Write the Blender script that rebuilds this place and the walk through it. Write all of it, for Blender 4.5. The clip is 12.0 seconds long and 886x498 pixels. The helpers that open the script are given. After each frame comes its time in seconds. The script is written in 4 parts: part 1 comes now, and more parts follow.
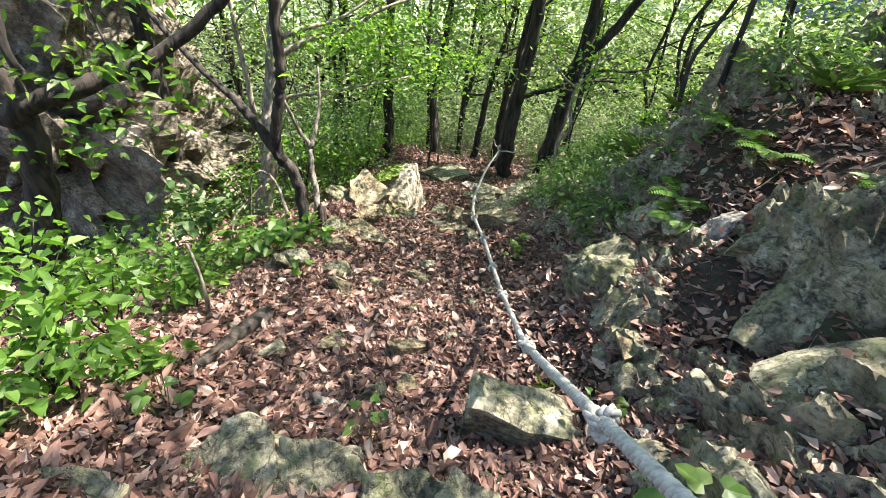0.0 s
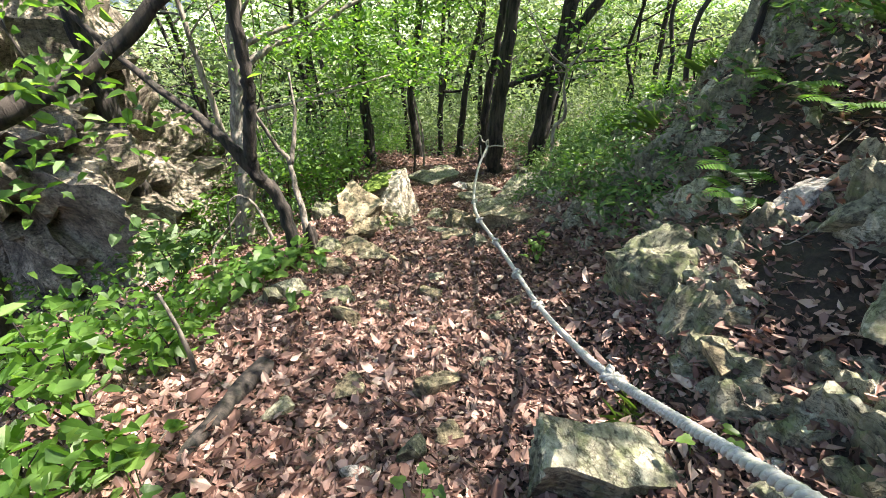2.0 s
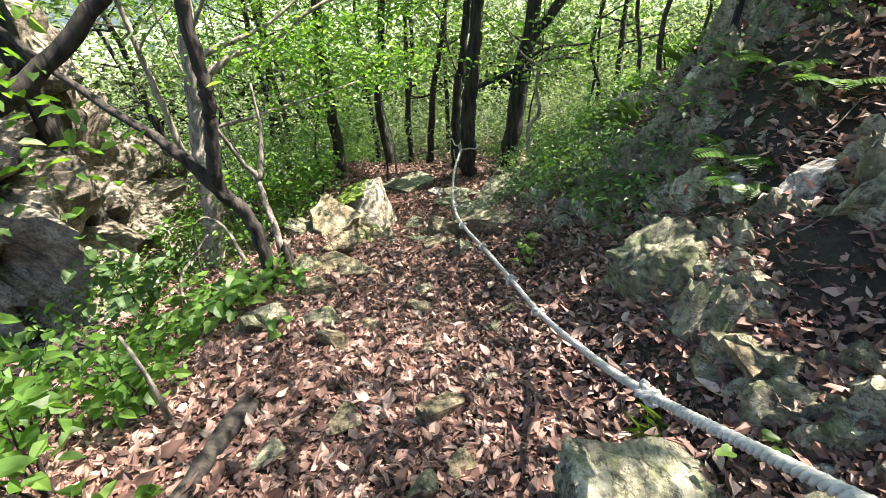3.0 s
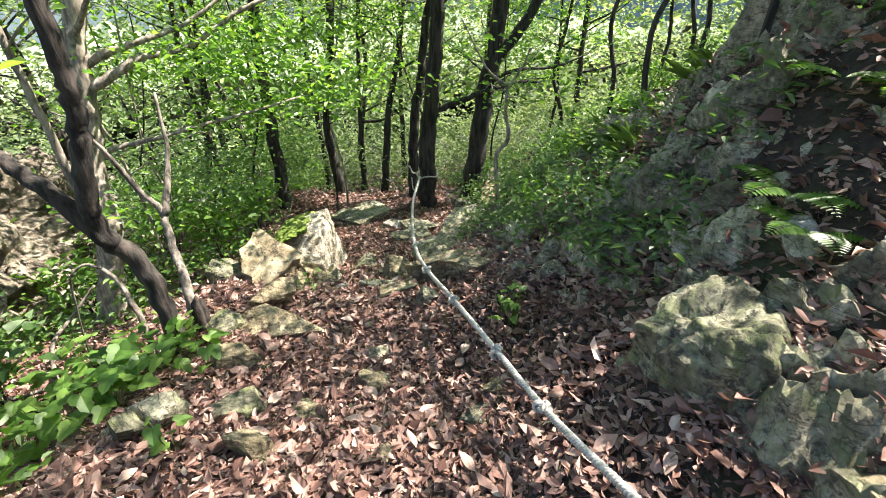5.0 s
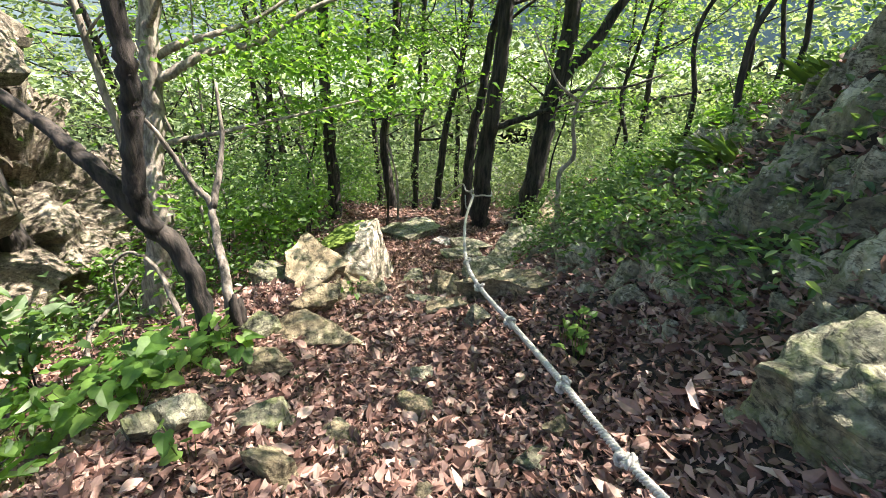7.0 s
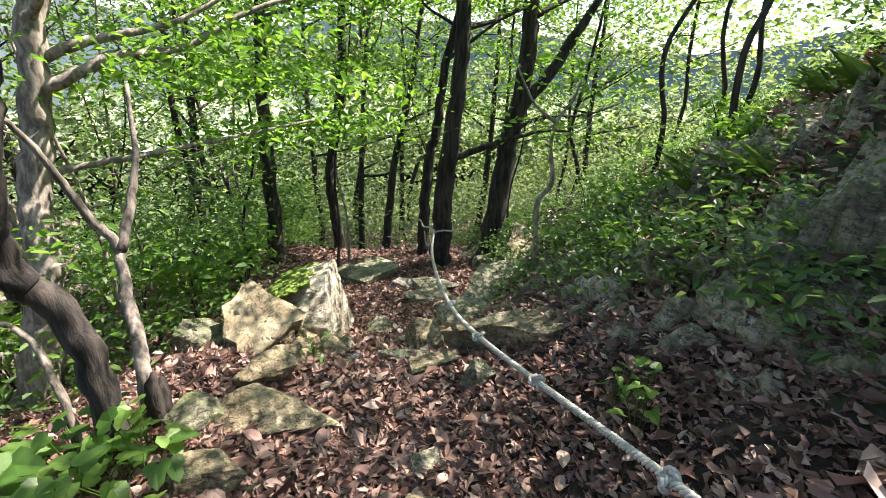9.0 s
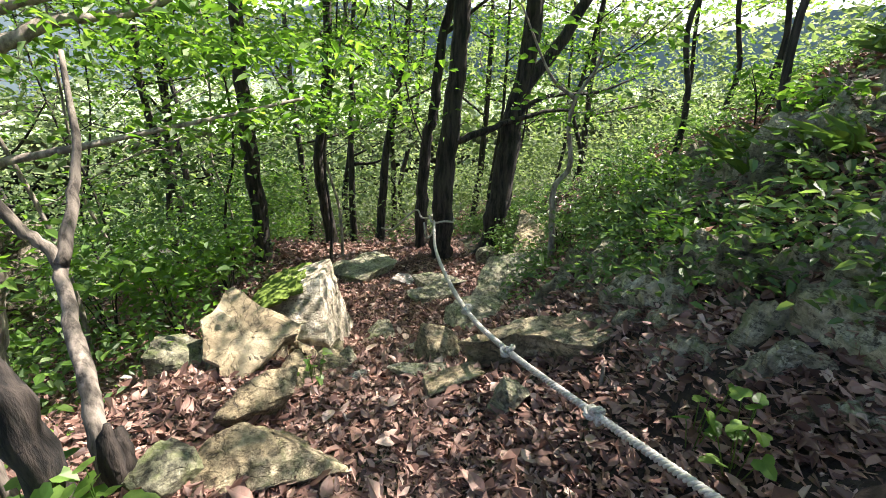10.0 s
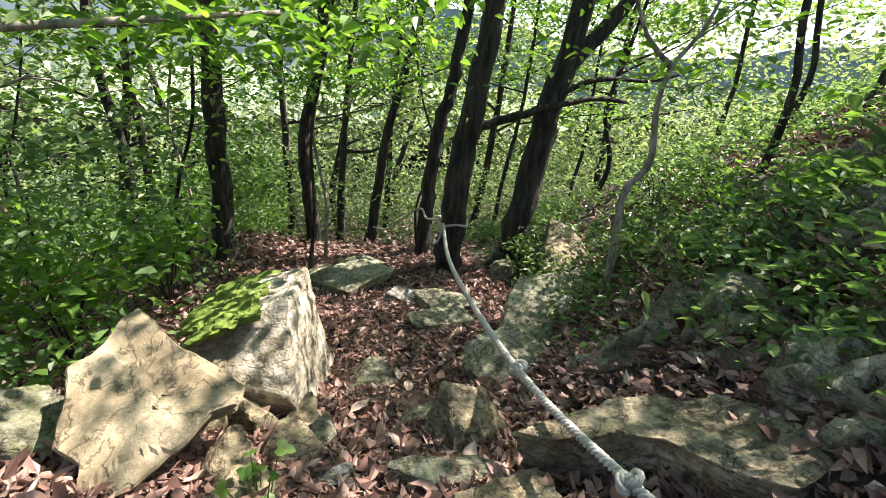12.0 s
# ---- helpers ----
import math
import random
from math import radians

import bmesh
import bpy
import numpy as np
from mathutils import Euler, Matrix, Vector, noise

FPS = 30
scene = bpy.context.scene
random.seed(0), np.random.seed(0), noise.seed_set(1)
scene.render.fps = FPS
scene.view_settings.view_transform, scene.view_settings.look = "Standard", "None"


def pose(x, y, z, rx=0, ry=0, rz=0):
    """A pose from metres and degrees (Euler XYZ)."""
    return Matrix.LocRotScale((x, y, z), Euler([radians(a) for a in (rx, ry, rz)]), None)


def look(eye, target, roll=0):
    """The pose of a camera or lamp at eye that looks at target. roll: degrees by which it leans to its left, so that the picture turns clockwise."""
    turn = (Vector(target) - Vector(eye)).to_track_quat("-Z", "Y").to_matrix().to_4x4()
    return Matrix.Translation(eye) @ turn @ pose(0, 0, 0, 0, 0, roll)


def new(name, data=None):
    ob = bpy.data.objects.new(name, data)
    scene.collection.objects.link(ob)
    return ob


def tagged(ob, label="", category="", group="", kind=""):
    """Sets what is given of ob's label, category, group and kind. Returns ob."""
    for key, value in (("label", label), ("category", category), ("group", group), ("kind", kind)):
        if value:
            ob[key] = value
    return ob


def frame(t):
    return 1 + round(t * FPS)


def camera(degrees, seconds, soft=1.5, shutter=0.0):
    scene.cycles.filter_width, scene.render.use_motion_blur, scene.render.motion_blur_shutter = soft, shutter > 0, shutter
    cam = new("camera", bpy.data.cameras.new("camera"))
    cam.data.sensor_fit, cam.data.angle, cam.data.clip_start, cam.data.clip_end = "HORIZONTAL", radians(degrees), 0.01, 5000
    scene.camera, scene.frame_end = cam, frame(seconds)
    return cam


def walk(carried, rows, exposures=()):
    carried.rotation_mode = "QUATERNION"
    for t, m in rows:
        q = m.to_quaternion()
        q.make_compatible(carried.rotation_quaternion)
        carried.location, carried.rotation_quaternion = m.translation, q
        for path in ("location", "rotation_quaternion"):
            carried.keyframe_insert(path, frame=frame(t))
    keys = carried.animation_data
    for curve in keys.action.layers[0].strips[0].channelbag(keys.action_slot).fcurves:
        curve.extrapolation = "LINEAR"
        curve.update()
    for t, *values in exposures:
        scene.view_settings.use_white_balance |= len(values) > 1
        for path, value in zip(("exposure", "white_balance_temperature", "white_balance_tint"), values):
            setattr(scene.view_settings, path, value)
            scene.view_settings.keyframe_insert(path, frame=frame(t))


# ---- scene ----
cam = camera(88.7, 12.0, soft=0.9, shutter=0.1)
PATH = [
    (0, (0.311, -0.08, 1.05), (0.259, 1.561, -0.091), 4.8),
    (0.5, (0.223, 0.017, 0.999), (0.156, 1.67, -0.125), 2.1),
    (1, (0.113, 0.102, 0.96), (0.049, 1.762, -0.155), -0.0),
    (1.5, (0.062, 0.244, 0.841), (0.025, 1.904, -0.275), -0.8),
    (2, (0.067, 0.371, 0.808), (0.078, 2.022, -0.32), -0.7),
    (2.5, (-0.003, 0.467, 0.731), (0.051, 2.117, -0.399), -1.5),
    (3, (-0.034, 0.567, 0.722), (0.092, 2.226, -0.388), -2.7),
    (3.2, (-0.022, 0.648, 0.688), (0.151, 2.305, -0.419), -2.8),
    (4.8, (-0.087, 1.208, 0.447), (0.288, 2.886, -0.574), 0.3),
    (5, (-0.007, 1.38, 0.427), (0.327, 3.07, -0.589), 0.5),
    (5.5, (0.072, 1.51, 0.386), (0.31, 3.229, -0.607), 1.2),
    (6, (0.096, 1.6, 0.362), (0.277, 3.335, -0.617), 1.5),
    (6.5, (0.096, 1.64, 0.222), (0.26, 3.393, -0.726), 1.6),
    (6.7, (0.042, 1.61, 0.208), (0.187, 3.368, -0.734), 1.6),
    (8.3, (-0.231, 2.031, -0.1), (0.036, 3.868, -0.845), 3.0),
    (8.5, (-0.251, 2.109, -0.103), (0.064, 3.939, -0.848), 3.0),
    (9, (-0.345, 2.299, -0.146), (0.088, 4.104, -0.891), 2.6),
    (9.5, (-0.362, 2.533, -0.202), (0.176, 4.309, -0.948), 2.8),
    (10, (-0.408, 2.81, -0.271), (0.071, 4.582, -1.066), 1.8),
    (10.5, (-0.347, 3.08, -0.371), (0.115, 4.845, -1.189), 1.9),
    (11, (-0.407, 3.354, -0.45), (0.095, 5.121, -1.241), 3.1),
    (11.5, (-0.425, 3.642, -0.559), (0.117, 5.4, -1.344), 5.0),
    (12, (-0.383, 3.988, -0.707), (0.165, 5.747, -1.484), 6.8),
]
walk(cam, [(t, look(eye, target, roll)) for t, eye, target, roll in PATH], exposures=[(0, 2.4, 6700, 15), (6, 2.45, 6700, 16), (9, 2.2, 6650, 18), (12, 2.18, 6650, 18)])

# ---- world, sun ----
SUN_AZ, SUN_EL = 76.0, 57.0      # degrees from +y towards +x, and above the horizon
world = bpy.data.worlds.new("sky")
scene.world = world
world.use_nodes = True
wn, wl = world.node_tree.nodes, world.node_tree.links
sky = wn.new("ShaderNodeTexSky")
sky.sky_type, sky.sun_disc = "NISHITA", False
sky.sun_elevation, sky.sun_rotation = radians(SUN_EL), radians(SUN_AZ)
wn["Background"].inputs["Strength"].default_value = 0.09
wl.new(sky.outputs["Color"], wn["Background"].inputs["Color"])
sun = new("sun", bpy.data.lights.new("sun", "SUN"))
sun.data.energy, sun.data.angle, sun.data.color = 5.0, radians(0.55), (1.0, 0.95, 0.86)
SUN_DIR = Vector((math.sin(radians(SUN_AZ)) * math.cos(radians(SUN_EL)), math.cos(radians(SUN_AZ)) * math.cos(radians(SUN_EL)), math.sin(radians(SUN_EL))))
sun.matrix_world = look(SUN_DIR * 40, (0, 0, 0))

# ---- the lie of the land ----
def soft(v, k):
    return k * np.logaddexp(0.0, v / k)


def G(x, y):
    """Height of the ground: a gully path, a bank rising on its right side, a drop on its left."""
    x, y = np.asarray(x, float), np.asarray(y, float)
    z = np.interp(y, [-60, -8, -1, 0.4, 0.9, 1.5, 2.3, 3.35, 3.8, 4.2, 5, 5.5, 6.4, 8, 9.6, 11.3, 14, 20, 40, 90, 200, 420, 800],
                  [22, 2.6, -0.15, -0.62, -1.0, -1.28, -1.48, -1.9, -2.0, -2.06, -2.19, -2.37, -2.73, -2.98, -3.13, -3.9, -4.8, -6.3, -12, -28, -45, -10, 40])
    foot = np.interp(y, [-2, 1.4, 1.9, 2.4, 4.2, 5.5, 6.4, 8, 10, 20], [0.95, 0.98, 0.8, 0.62, 0.56, 0.78, 1.05, 1.7, 2.2, 3.5])
    fade = np.interp(y, [5.2, 8, 12, 30], [1.0, 0.78, 0.36, 0.2])
    rise = soft(x - foot, 0.12)
    z = z + fade * 9.0 * (1 - np.exp(-rise * 0.92 / 9.0))
    z = z + 0.7 * np.exp(-((x - 2.4) / 0.6) ** 2 - ((y - 3.55) / 0.75) ** 2)
    z = z + 0.17 * np.exp(-((x + 1.25) / 0.5) ** 2)
    z = z - 12 * (1 - np.exp(-soft(-(x + 1.9), 0.3) * 0.28 / 12))
    z = z + 0.03 * np.sin(2.1 * x + 1.3 * y) * np.sin(1.7 * y - 0.8 * x + 1) + 0.016 * np.sin(5.3 * x - 2 * y) * np.sin(4.7 * y + 1.9 * x)
    return z



# ---- materials ----
def material(name, rough=0.8):
    m = bpy.data.materials.new(name)
    m.use_nodes = True
    b = m.node_tree.nodes["Principled BSDF"]
    b.inputs["Roughness"].default_value = rough
    return m, m.node_tree.nodes, m.node_tree.links, b


def noise_node(n, l, scale, detail=6, rough=0.6, coords=None, kind="Object", stretch=None):
    t = n.new("ShaderNodeTexNoise")
    t.inputs["Scale"].default_value, t.inputs["Detail"].default_value, t.inputs["Roughness"].default_value = scale, detail, rough
    if coords is None:
        coords = n.new("ShaderNodeTexCoord").outputs[kind]
    if stretch:
        mp = n.new("ShaderNodeMapping")
        mp.inputs["Scale"].default_value = stretch
        l.new(coords, mp.inputs["Vector"])
        coords = mp.outputs["Vector"]
    l.new(coords, t.inputs["Vector"])
    return t


def ramp(n, l, source, stops):
    r = n.new("ShaderNodeValToRGB")
    while len(r.color_ramp.elements) < len(stops):
        r.color_ramp.elements.new(0.5)
    for e, (p, c) in zip(r.color_ramp.elements, stops):
        e.position, e.color = p, (*c, 1)
    l.new(source, r.inputs["Fac"])
    return r.outputs["Color"]


def mix(n, l, fac, a, b, mode="MIX"):
    m = n.new("ShaderNodeMix")
    m.data_type, m.blend_type = "RGBA", mode
    for key, v in ((0, fac), (6, a), (7, b)):
        if isinstance(v, (int, float)):
            m.inputs[key].default_value = v
        elif isinstance(v, tuple):
            m.inputs[key].default_value = (*v, 1)
        else:
            l.new(v, m.inputs[key])
    return m.outputs[2]


def bump(n, l, b, height, strength, distance):
    k = n.new("ShaderNodeBump")
    k.inputs["Strength"].default_value, k.inputs["Distance"].default_value = strength, distance
    l.new(height, k.inputs["Height"])
    l.new(k.outputs["Normal"], b.inputs["Normal"])


def stone_material(name, dark, mid, light, moss, moss_amount, stretch=None, specks=0.9):
    """Weathered limestone: mottled colour, lichen patches, fine cracks, pitted relief."""
    m, n, l, b = material(name, 0.86)
    co = n.new("ShaderNodeTexCoord").outputs["Object"]
    big, fine, spots = noise_node(n, l, 3.2 if not stretch else 7.0, 8, 0.62, co, stretch=stretch), noise_node(n, l, 26, 8, 0.7, co), noise_node(n, l, 7.5, 9, 0.7, co)
    c = ramp(n, l, big.outputs["Fac"], [(0.36, dark), (0.5, mid), (0.64, light)])
    c = mix(n, l, (0.85 if specks > 0.8 else 0.5) if specks > 0.3 else 0.25, c, ramp(n, l, fine.outputs["Fac"], [(0.36, (0.25, 0.24, 0.2)), (0.5, (0.85, 0.84, 0.8)), (0.6, (1.15, 1.12, 1.04)), (0.7, (1.45, 1.4, 1.3))]), "MULTIPLY")
    c = mix(n, l, ramp(n, l, spots.outputs["Fac"], [(0.52 - moss_amount, (0, 0, 0)), (0.66 - moss_amount, (0.85, 0.85, 0.85))]), c, moss)
    hollow = noise_node(n, l, 15, 7, 0.75, co)
    c = mix(n, l, ramp(n, l, hollow.outputs["Fac"], [(0.37, (specks, specks, specks)), (0.44, (0, 0, 0))]), c, tuple(0.3 * k for k in dark))
    c = mix(n, l, ramp(n, l, hollow.outputs["Color"], [(0.57, (0, 0, 0)), (0.63, (0.6 * specks, 0.6 * specks, 0.6 * specks))]), c, tuple(min(0.7, 1.35 * k) for k in light))
    beds = noise_node(n, l, 2.6, 7, 0.58, co, stretch=(1.0, 0.8, 3.2))
    seam = ramp(n, l, beds.outputs["Fac"], [(0.425, (1, 1, 1)), (0.435, (0.2, 0.18, 0.15)), (0.45, (1, 1, 1)), (0.525, (1, 1, 1)), (0.535, (0.25, 0.22, 0.18)), (0.545, (1, 1, 1))])
    c = mix(n, l, 0.85, c, seam, "MULTIPLY")
    v = n.new("ShaderNodeTexVoronoi")
    v.feature = "DISTANCE_TO_EDGE"
    v.inputs["Scale"].default_value = 1.9
    wob = n.new("ShaderNodeVectorMath")
    wob.operation = "MULTIPLY_ADD"
    wob.inputs[1].default_value = (0.7, 0.7, 0.7)
    l.new(spots.outputs["Color"], wob.inputs[0])
    l.new(co, wob.inputs[2])
    l.new(wob.outputs["Vector"], v.inputs["Vector"])
    crack = ramp(n, l, v.outputs["Distance"], [(0.0, (0.3, 0.28, 0.24)), (0.03, (1, 1, 1))])
    c = mix(n, l, ramp(n, l, big.outputs["Fac"], [(0.45, (0, 0, 0)), (0.6, (0.7, 0.7, 0.7))]), c, crack, "MULTIPLY")
    l.new(c, b.inputs["Base Color"])
    h = n.new("ShaderNodeMath")
    h.operation = "ADD"
    l.new(fine.outputs["Fac"], h.inputs[0])
    l.new(mix(n, l, 1.0, crack, seam, "MULTIPLY"), h.inputs[1])
    pits = n.new("ShaderNodeMath")
    pits.operation = "MULTIPLY_ADD"
    pits.inputs[1].default_value = 1.5
    l.new(spots.outputs["Fac"], pits.inputs[0])
    l.new(h.outputs[0], pits.inputs[2])
    deep = n.new("ShaderNodeMath")
    deep.operation = "MULTIPLY_ADD"
    deep.inputs[1].default_value = 1.6
    l.new(hollow.outputs["Fac"], deep.inputs[0])
    l.new(pits.outputs[0], deep.inputs[2])
    bump(n, l, b, deep.outputs[0], 0.65 if specks > 0.3 else 0.35, 0.02)
    return m


def bark_material(name, dark, light, stretch, depth):
    m, n, l, b = material(name, 0.9)
    co = n.new("ShaderNodeTexCoord").outputs["Object"]
    ridges = noise_node(n, l, 22, 7, 0.65, co, stretch=stretch)
    patch = noise_node(n, l, 4, 5, 0.6, co)
    c = ramp(n, l, ridges.outputs["Fac"], [(0.41, dark), (0.59, light)])
    c = mix(n, l, ramp(n, l, patch.outputs["Fac"], [(0.55, (0, 0, 0)), (0.75, (0.2, 0.2, 0.2))]), c, (0.09, 0.1, 0.06))
    l.new(c, b.inputs["Base Color"])
    bump(n, l, b, ridges.outputs["Fac"], 0.9, depth)
    return m


def leaf_material(name, stops, through_colour, translucency, gloss=0.45):
    """Thin leaves: colour differs from leaf to leaf, light shines through."""
    m, n, l, b = material(name, gloss)
    g = n.new("ShaderNodeNewGeometry")
    c = ramp(n, l, g.outputs["Random Per Island"], stops)
    v = noise_node(n, l, 30, 3, 0.6)
    c = mix(n, l, 0.5, c, ramp(n, l, v.outputs["Fac"], [(0.3, (0.6, 0.6, 0.6)), (0.7, (1.25, 1.25, 1.2))]), "MULTIPLY")
    l.new(c, b.inputs["Base Color"])
    t = n.new("ShaderNodeBsdfTranslucent")
    l.new(mix(n, l, 1.0, c, through_colour, "MULTIPLY"), t.inputs["Color"])
    s = n.new("ShaderNodeMixShader")
    s.inputs[0].default_value = translucency
    l.new(b.outputs[0], s.inputs[1])
    l.new(t.outputs[0], s.inputs[2])
    l.new(s.outputs[0], n["Material Output"].inputs["Surface"])
    return m


GREY_STONE = stone_material("lichen_grey_stone", (0.12, 0.115, 0.08), (0.28, 0.27, 0.195), (0.46, 0.44, 0.34), (0.17, 0.19, 0.085), 0.03)
MOSSY_STONE = stone_material("mossy_stone", (0.08, 0.078, 0.05), (0.2, 0.195, 0.135), (0.38, 0.37, 0.27), (0.14, 0.165, 0.055), 0.04)
TAN_STONE = stone_material("tan_limestone", (0.13, 0.103, 0.06), (0.27, 0.225, 0.14), (0.42, 0.365, 0.255), (0.15, 0.16, 0.07), -0.01)
SLAB_STONE = stone_material("slab_limestone", (0.17, 0.13, 0.075), (0.27, 0.22, 0.135), (0.37, 0.315, 0.21), (0.16, 0.155, 0.07), -0.05, None, 0.25)
STREAK_STONE = stone_material("streaked_limestone", (0.22, 0.19, 0.13), (0.42, 0.37, 0.28), (0.62, 0.57, 0.46), (0.2, 0.2, 0.1), -0.07, (1, 1, 0.22), 0.4)
WHITE_STONE = stone_material("pale_limestone", (0.27, 0.24, 0.21), (0.43, 0.4, 0.37), (0.6, 0.58, 0.55), (0.35, 0.35, 0.28), -0.1)
LEDGE_STONE = stone_material("ledge_stone", (0.11, 0.1, 0.068), (0.29, 0.27, 0.195), (0.5, 0.475, 0.37), (0.13, 0.15, 0.06), 0.02)
CLIFF_STONE = stone_material("cliff_stone", (0.09, 0.074, 0.055), (0.22, 0.185, 0.14), (0.45, 0.4, 0.32), (0.13, 0.135, 0.07), -0.02)
DARK_BARK = bark_material("dark_oak_bark", (0.006, 0.005, 0.0045), (0.05, 0.041, 0.033), (1, 1, 0.14), 0.03)
PALE_BARK = bark_material("pale_smooth_bark", (0.12, 0.1, 0.08), (0.34, 0.3, 0.24), (1, 1, 0.35), 0.008)
BROWN_BARK = bark_material("brown_bark", (0.006, 0.005, 0.004), (0.05, 0.039, 0.031), (1, 1, 0.18), 0.02)
DEAD_WOOD = bark_material("bleached_dead_wood", (0.05, 0.042, 0.033), (0.24, 0.205, 0.165), (1, 1, 0.1), 0.012)
OAK_LEAF = leaf_material("oak_leaves", [(0.0, (0.055, 0.12, 0.022)), (0.5, (0.095, 0.19, 0.034)), (1.0, (0.15, 0.25, 0.055))], (1.8, 1.85, 0.8), 0.58)
FRESH_LEAF = leaf_material("fresh_leaves", [(0.0, (0.06, 0.14, 0.025)), (0.5, (0.1, 0.205, 0.035)), (1.0, (0.16, 0.27, 0.06))], (1.75, 1.8, 0.75), 0.55)
SHRUB_LEAF = leaf_material("shrub_leaves", [(0.0, (0.05, 0.1, 0.032)), (0.6, (0.09, 0.165, 0.055)), (1.0, (0.15, 0.225, 0.09))], (1.7, 1.75, 0.85), 0.48, 0.42)
# Leaves of the distant woods: greens paled and greyed to paint in haze.
HAZED_LEAF = leaf_material("haze_paled_leaves", [(0.0, (0.08, 0.125, 0.05)), (0.5, (0.14, 0.2, 0.085)), (1.0, (0.22, 0.28, 0.14))], (1.6, 1.6, 1.0), 0.5, 0.65)
DRY_LEAF = leaf_material("dry_oak_leaves", [(0.0, (0.06, 0.03, 0.023)), (0.35, (0.14, 0.073, 0.055)), (0.65, (0.25, 0.14, 0.108)), (0.88, (0.37, 0.235, 0.185)), (1.0, (0.5, 0.37, 0.3))], (1.2, 0.9, 0.7), 0.12, 0.6)
SINGLE_DRY_LEAF = leaf_material("single_dry_leaf", [(0.0, (0.14, 0.075, 0.055)), (0.5, (0.3, 0.18, 0.14)), (1.0, (0.5, 0.37, 0.3))], (1.2, 0.9, 0.7), 0.1, 0.6)
info = SINGLE_DRY_LEAF.node_tree.nodes.new("ShaderNodeObjectInfo")
SINGLE_DRY_LEAF.node_tree.links.new(info.outputs["Random"], SINGLE_DRY_LEAF.node_tree.nodes["Color Ramp"].inputs["Fac"])
GRASS = leaf_material("grass_blades", [(0.0, (0.06, 0.12, 0.02)), (1.0, (0.16, 0.24, 0.05))], (1.4, 1.5, 0.7), 0.4)


def soil_material():
    m, n, l, b = material("woodland_soil", 0.95)
    co = n.new("ShaderNodeTexCoord").outputs["Object"]
    big, fine = noise_node(n, l, 0.9, 7, 0.6, co), noise_node(n, l, 30, 8, 0.7, co)
    c = ramp(n, l, fine.outputs["Fac"], [(0.3, (0.009, 0.006, 0.005)), (0.5, (0.028, 0.019, 0.013)), (0.7, (0.06, 0.04, 0.029))])
    c = mix(n, l, ramp(n, l, big.outputs["Fac"], [(0.5, (0, 0, 0)), (0.6, (0.7, 0.7, 0.7))]), c, (0.045, 0.06, 0.022))
    l.new(c, b.inputs["Base Color"])
    bump(n, l, b, fine.outputs["Fac"], 1.0, 0.03)
    return m


SOIL = soil_material()


def rope_material():
    m, n, l, b = material("weathered_white_rope", 0.85)
    f = noise_node(n, l, 60, 5, 0.7)
    d = noise_node(n, l, 5, 4, 0.6)
    c = ramp(n, l, f.outputs["Fac"], [(0.3, (0.26, 0.245, 0.21)), (0.7, (0.56, 0.54, 0.48))])
    c = mix(n, l, ramp(n, l, d.outputs["Fac"], [(0.5, (0, 0, 0)), (0.7, (0.6, 0.6, 0.6))]), c, (0.3, 0.32, 0.25))
    l.new(c, b.inputs["Base Color"])
    bump(n, l, b, f.outputs["Fac"], 0.6, 0.004)
    return m


ROPE = rope_material()


# ---- builders ----
def array_mesh(name, verts, quads, mat, smooth=False):
    me = bpy.data.meshes.new(name)
    verts, quads = np.asarray(verts, np.float32), np.asarray(quads, np.int32)
    k = quads.shape[1]
    me.vertices.add(len(verts))
    me.vertices.foreach_set("co", verts.ravel())
    me.loops.add(quads.size)
    me.loops.foreach_set("vertex_index", quads.ravel())
    me.polygons.add(len(quads))
    me.polygons.foreach_set("loop_start", np.arange(len(quads), dtype=np.int32) * k)
    me.update(calc_edges=True)
    me.polygons.foreach_set("use_smooth", np.full(len(quads), smooth))
    me.materials.append(mat)
    me.update()
    return me


def part(name, me, parent, label=""):
    ob = new(name, me)
    ob.parent = parent
    return tagged(ob, label)


def thing(name, me, label, category, group="", kind=""):
    return tagged(new(name, me), label, category, group, kind)


def hub(name, place, label, category, group=""):
    ob = new(name)
    ob.location = place
    return tagged(ob, label, category, group)


def units(a):
    return a / np.maximum(np.linalg.norm(a, axis=1, keepdims=True), 1e-9)


def leaf_arrays(pos, way, up, length, width, fold=0.25, droop=0.15):
    """Leaves as folded six-cornered blades: base at pos, pointing along way."""
    way = units(way)
    side = units(np.cross(way, up))
    nrm = np.cross(side, way)
    L, W = length[:, None], width[:, None]
    P = lambda a, s, h: pos + way * L * a + side * W * s + nrm * h
    v = np.stack([P(0, 0, 0), P(0.3, -0.5, fold * W), P(0.68, -0.4, fold * W * 0.7 - droop * L * 0.4), P(1, 0, -droop * L),
                  P(0.68, 0.4, fold * W * 0.7 - droop * L * 0.4), P(0.3, 0.5, fold * W)], axis=1)
    i = np.arange(len(pos))[:, None] * 6
    q = np.concatenate([i + np.array([[0, 3, 2, 1]]), i + np.array([[0, 5, 4, 3]])])
    return v.reshape(-1, 3), q


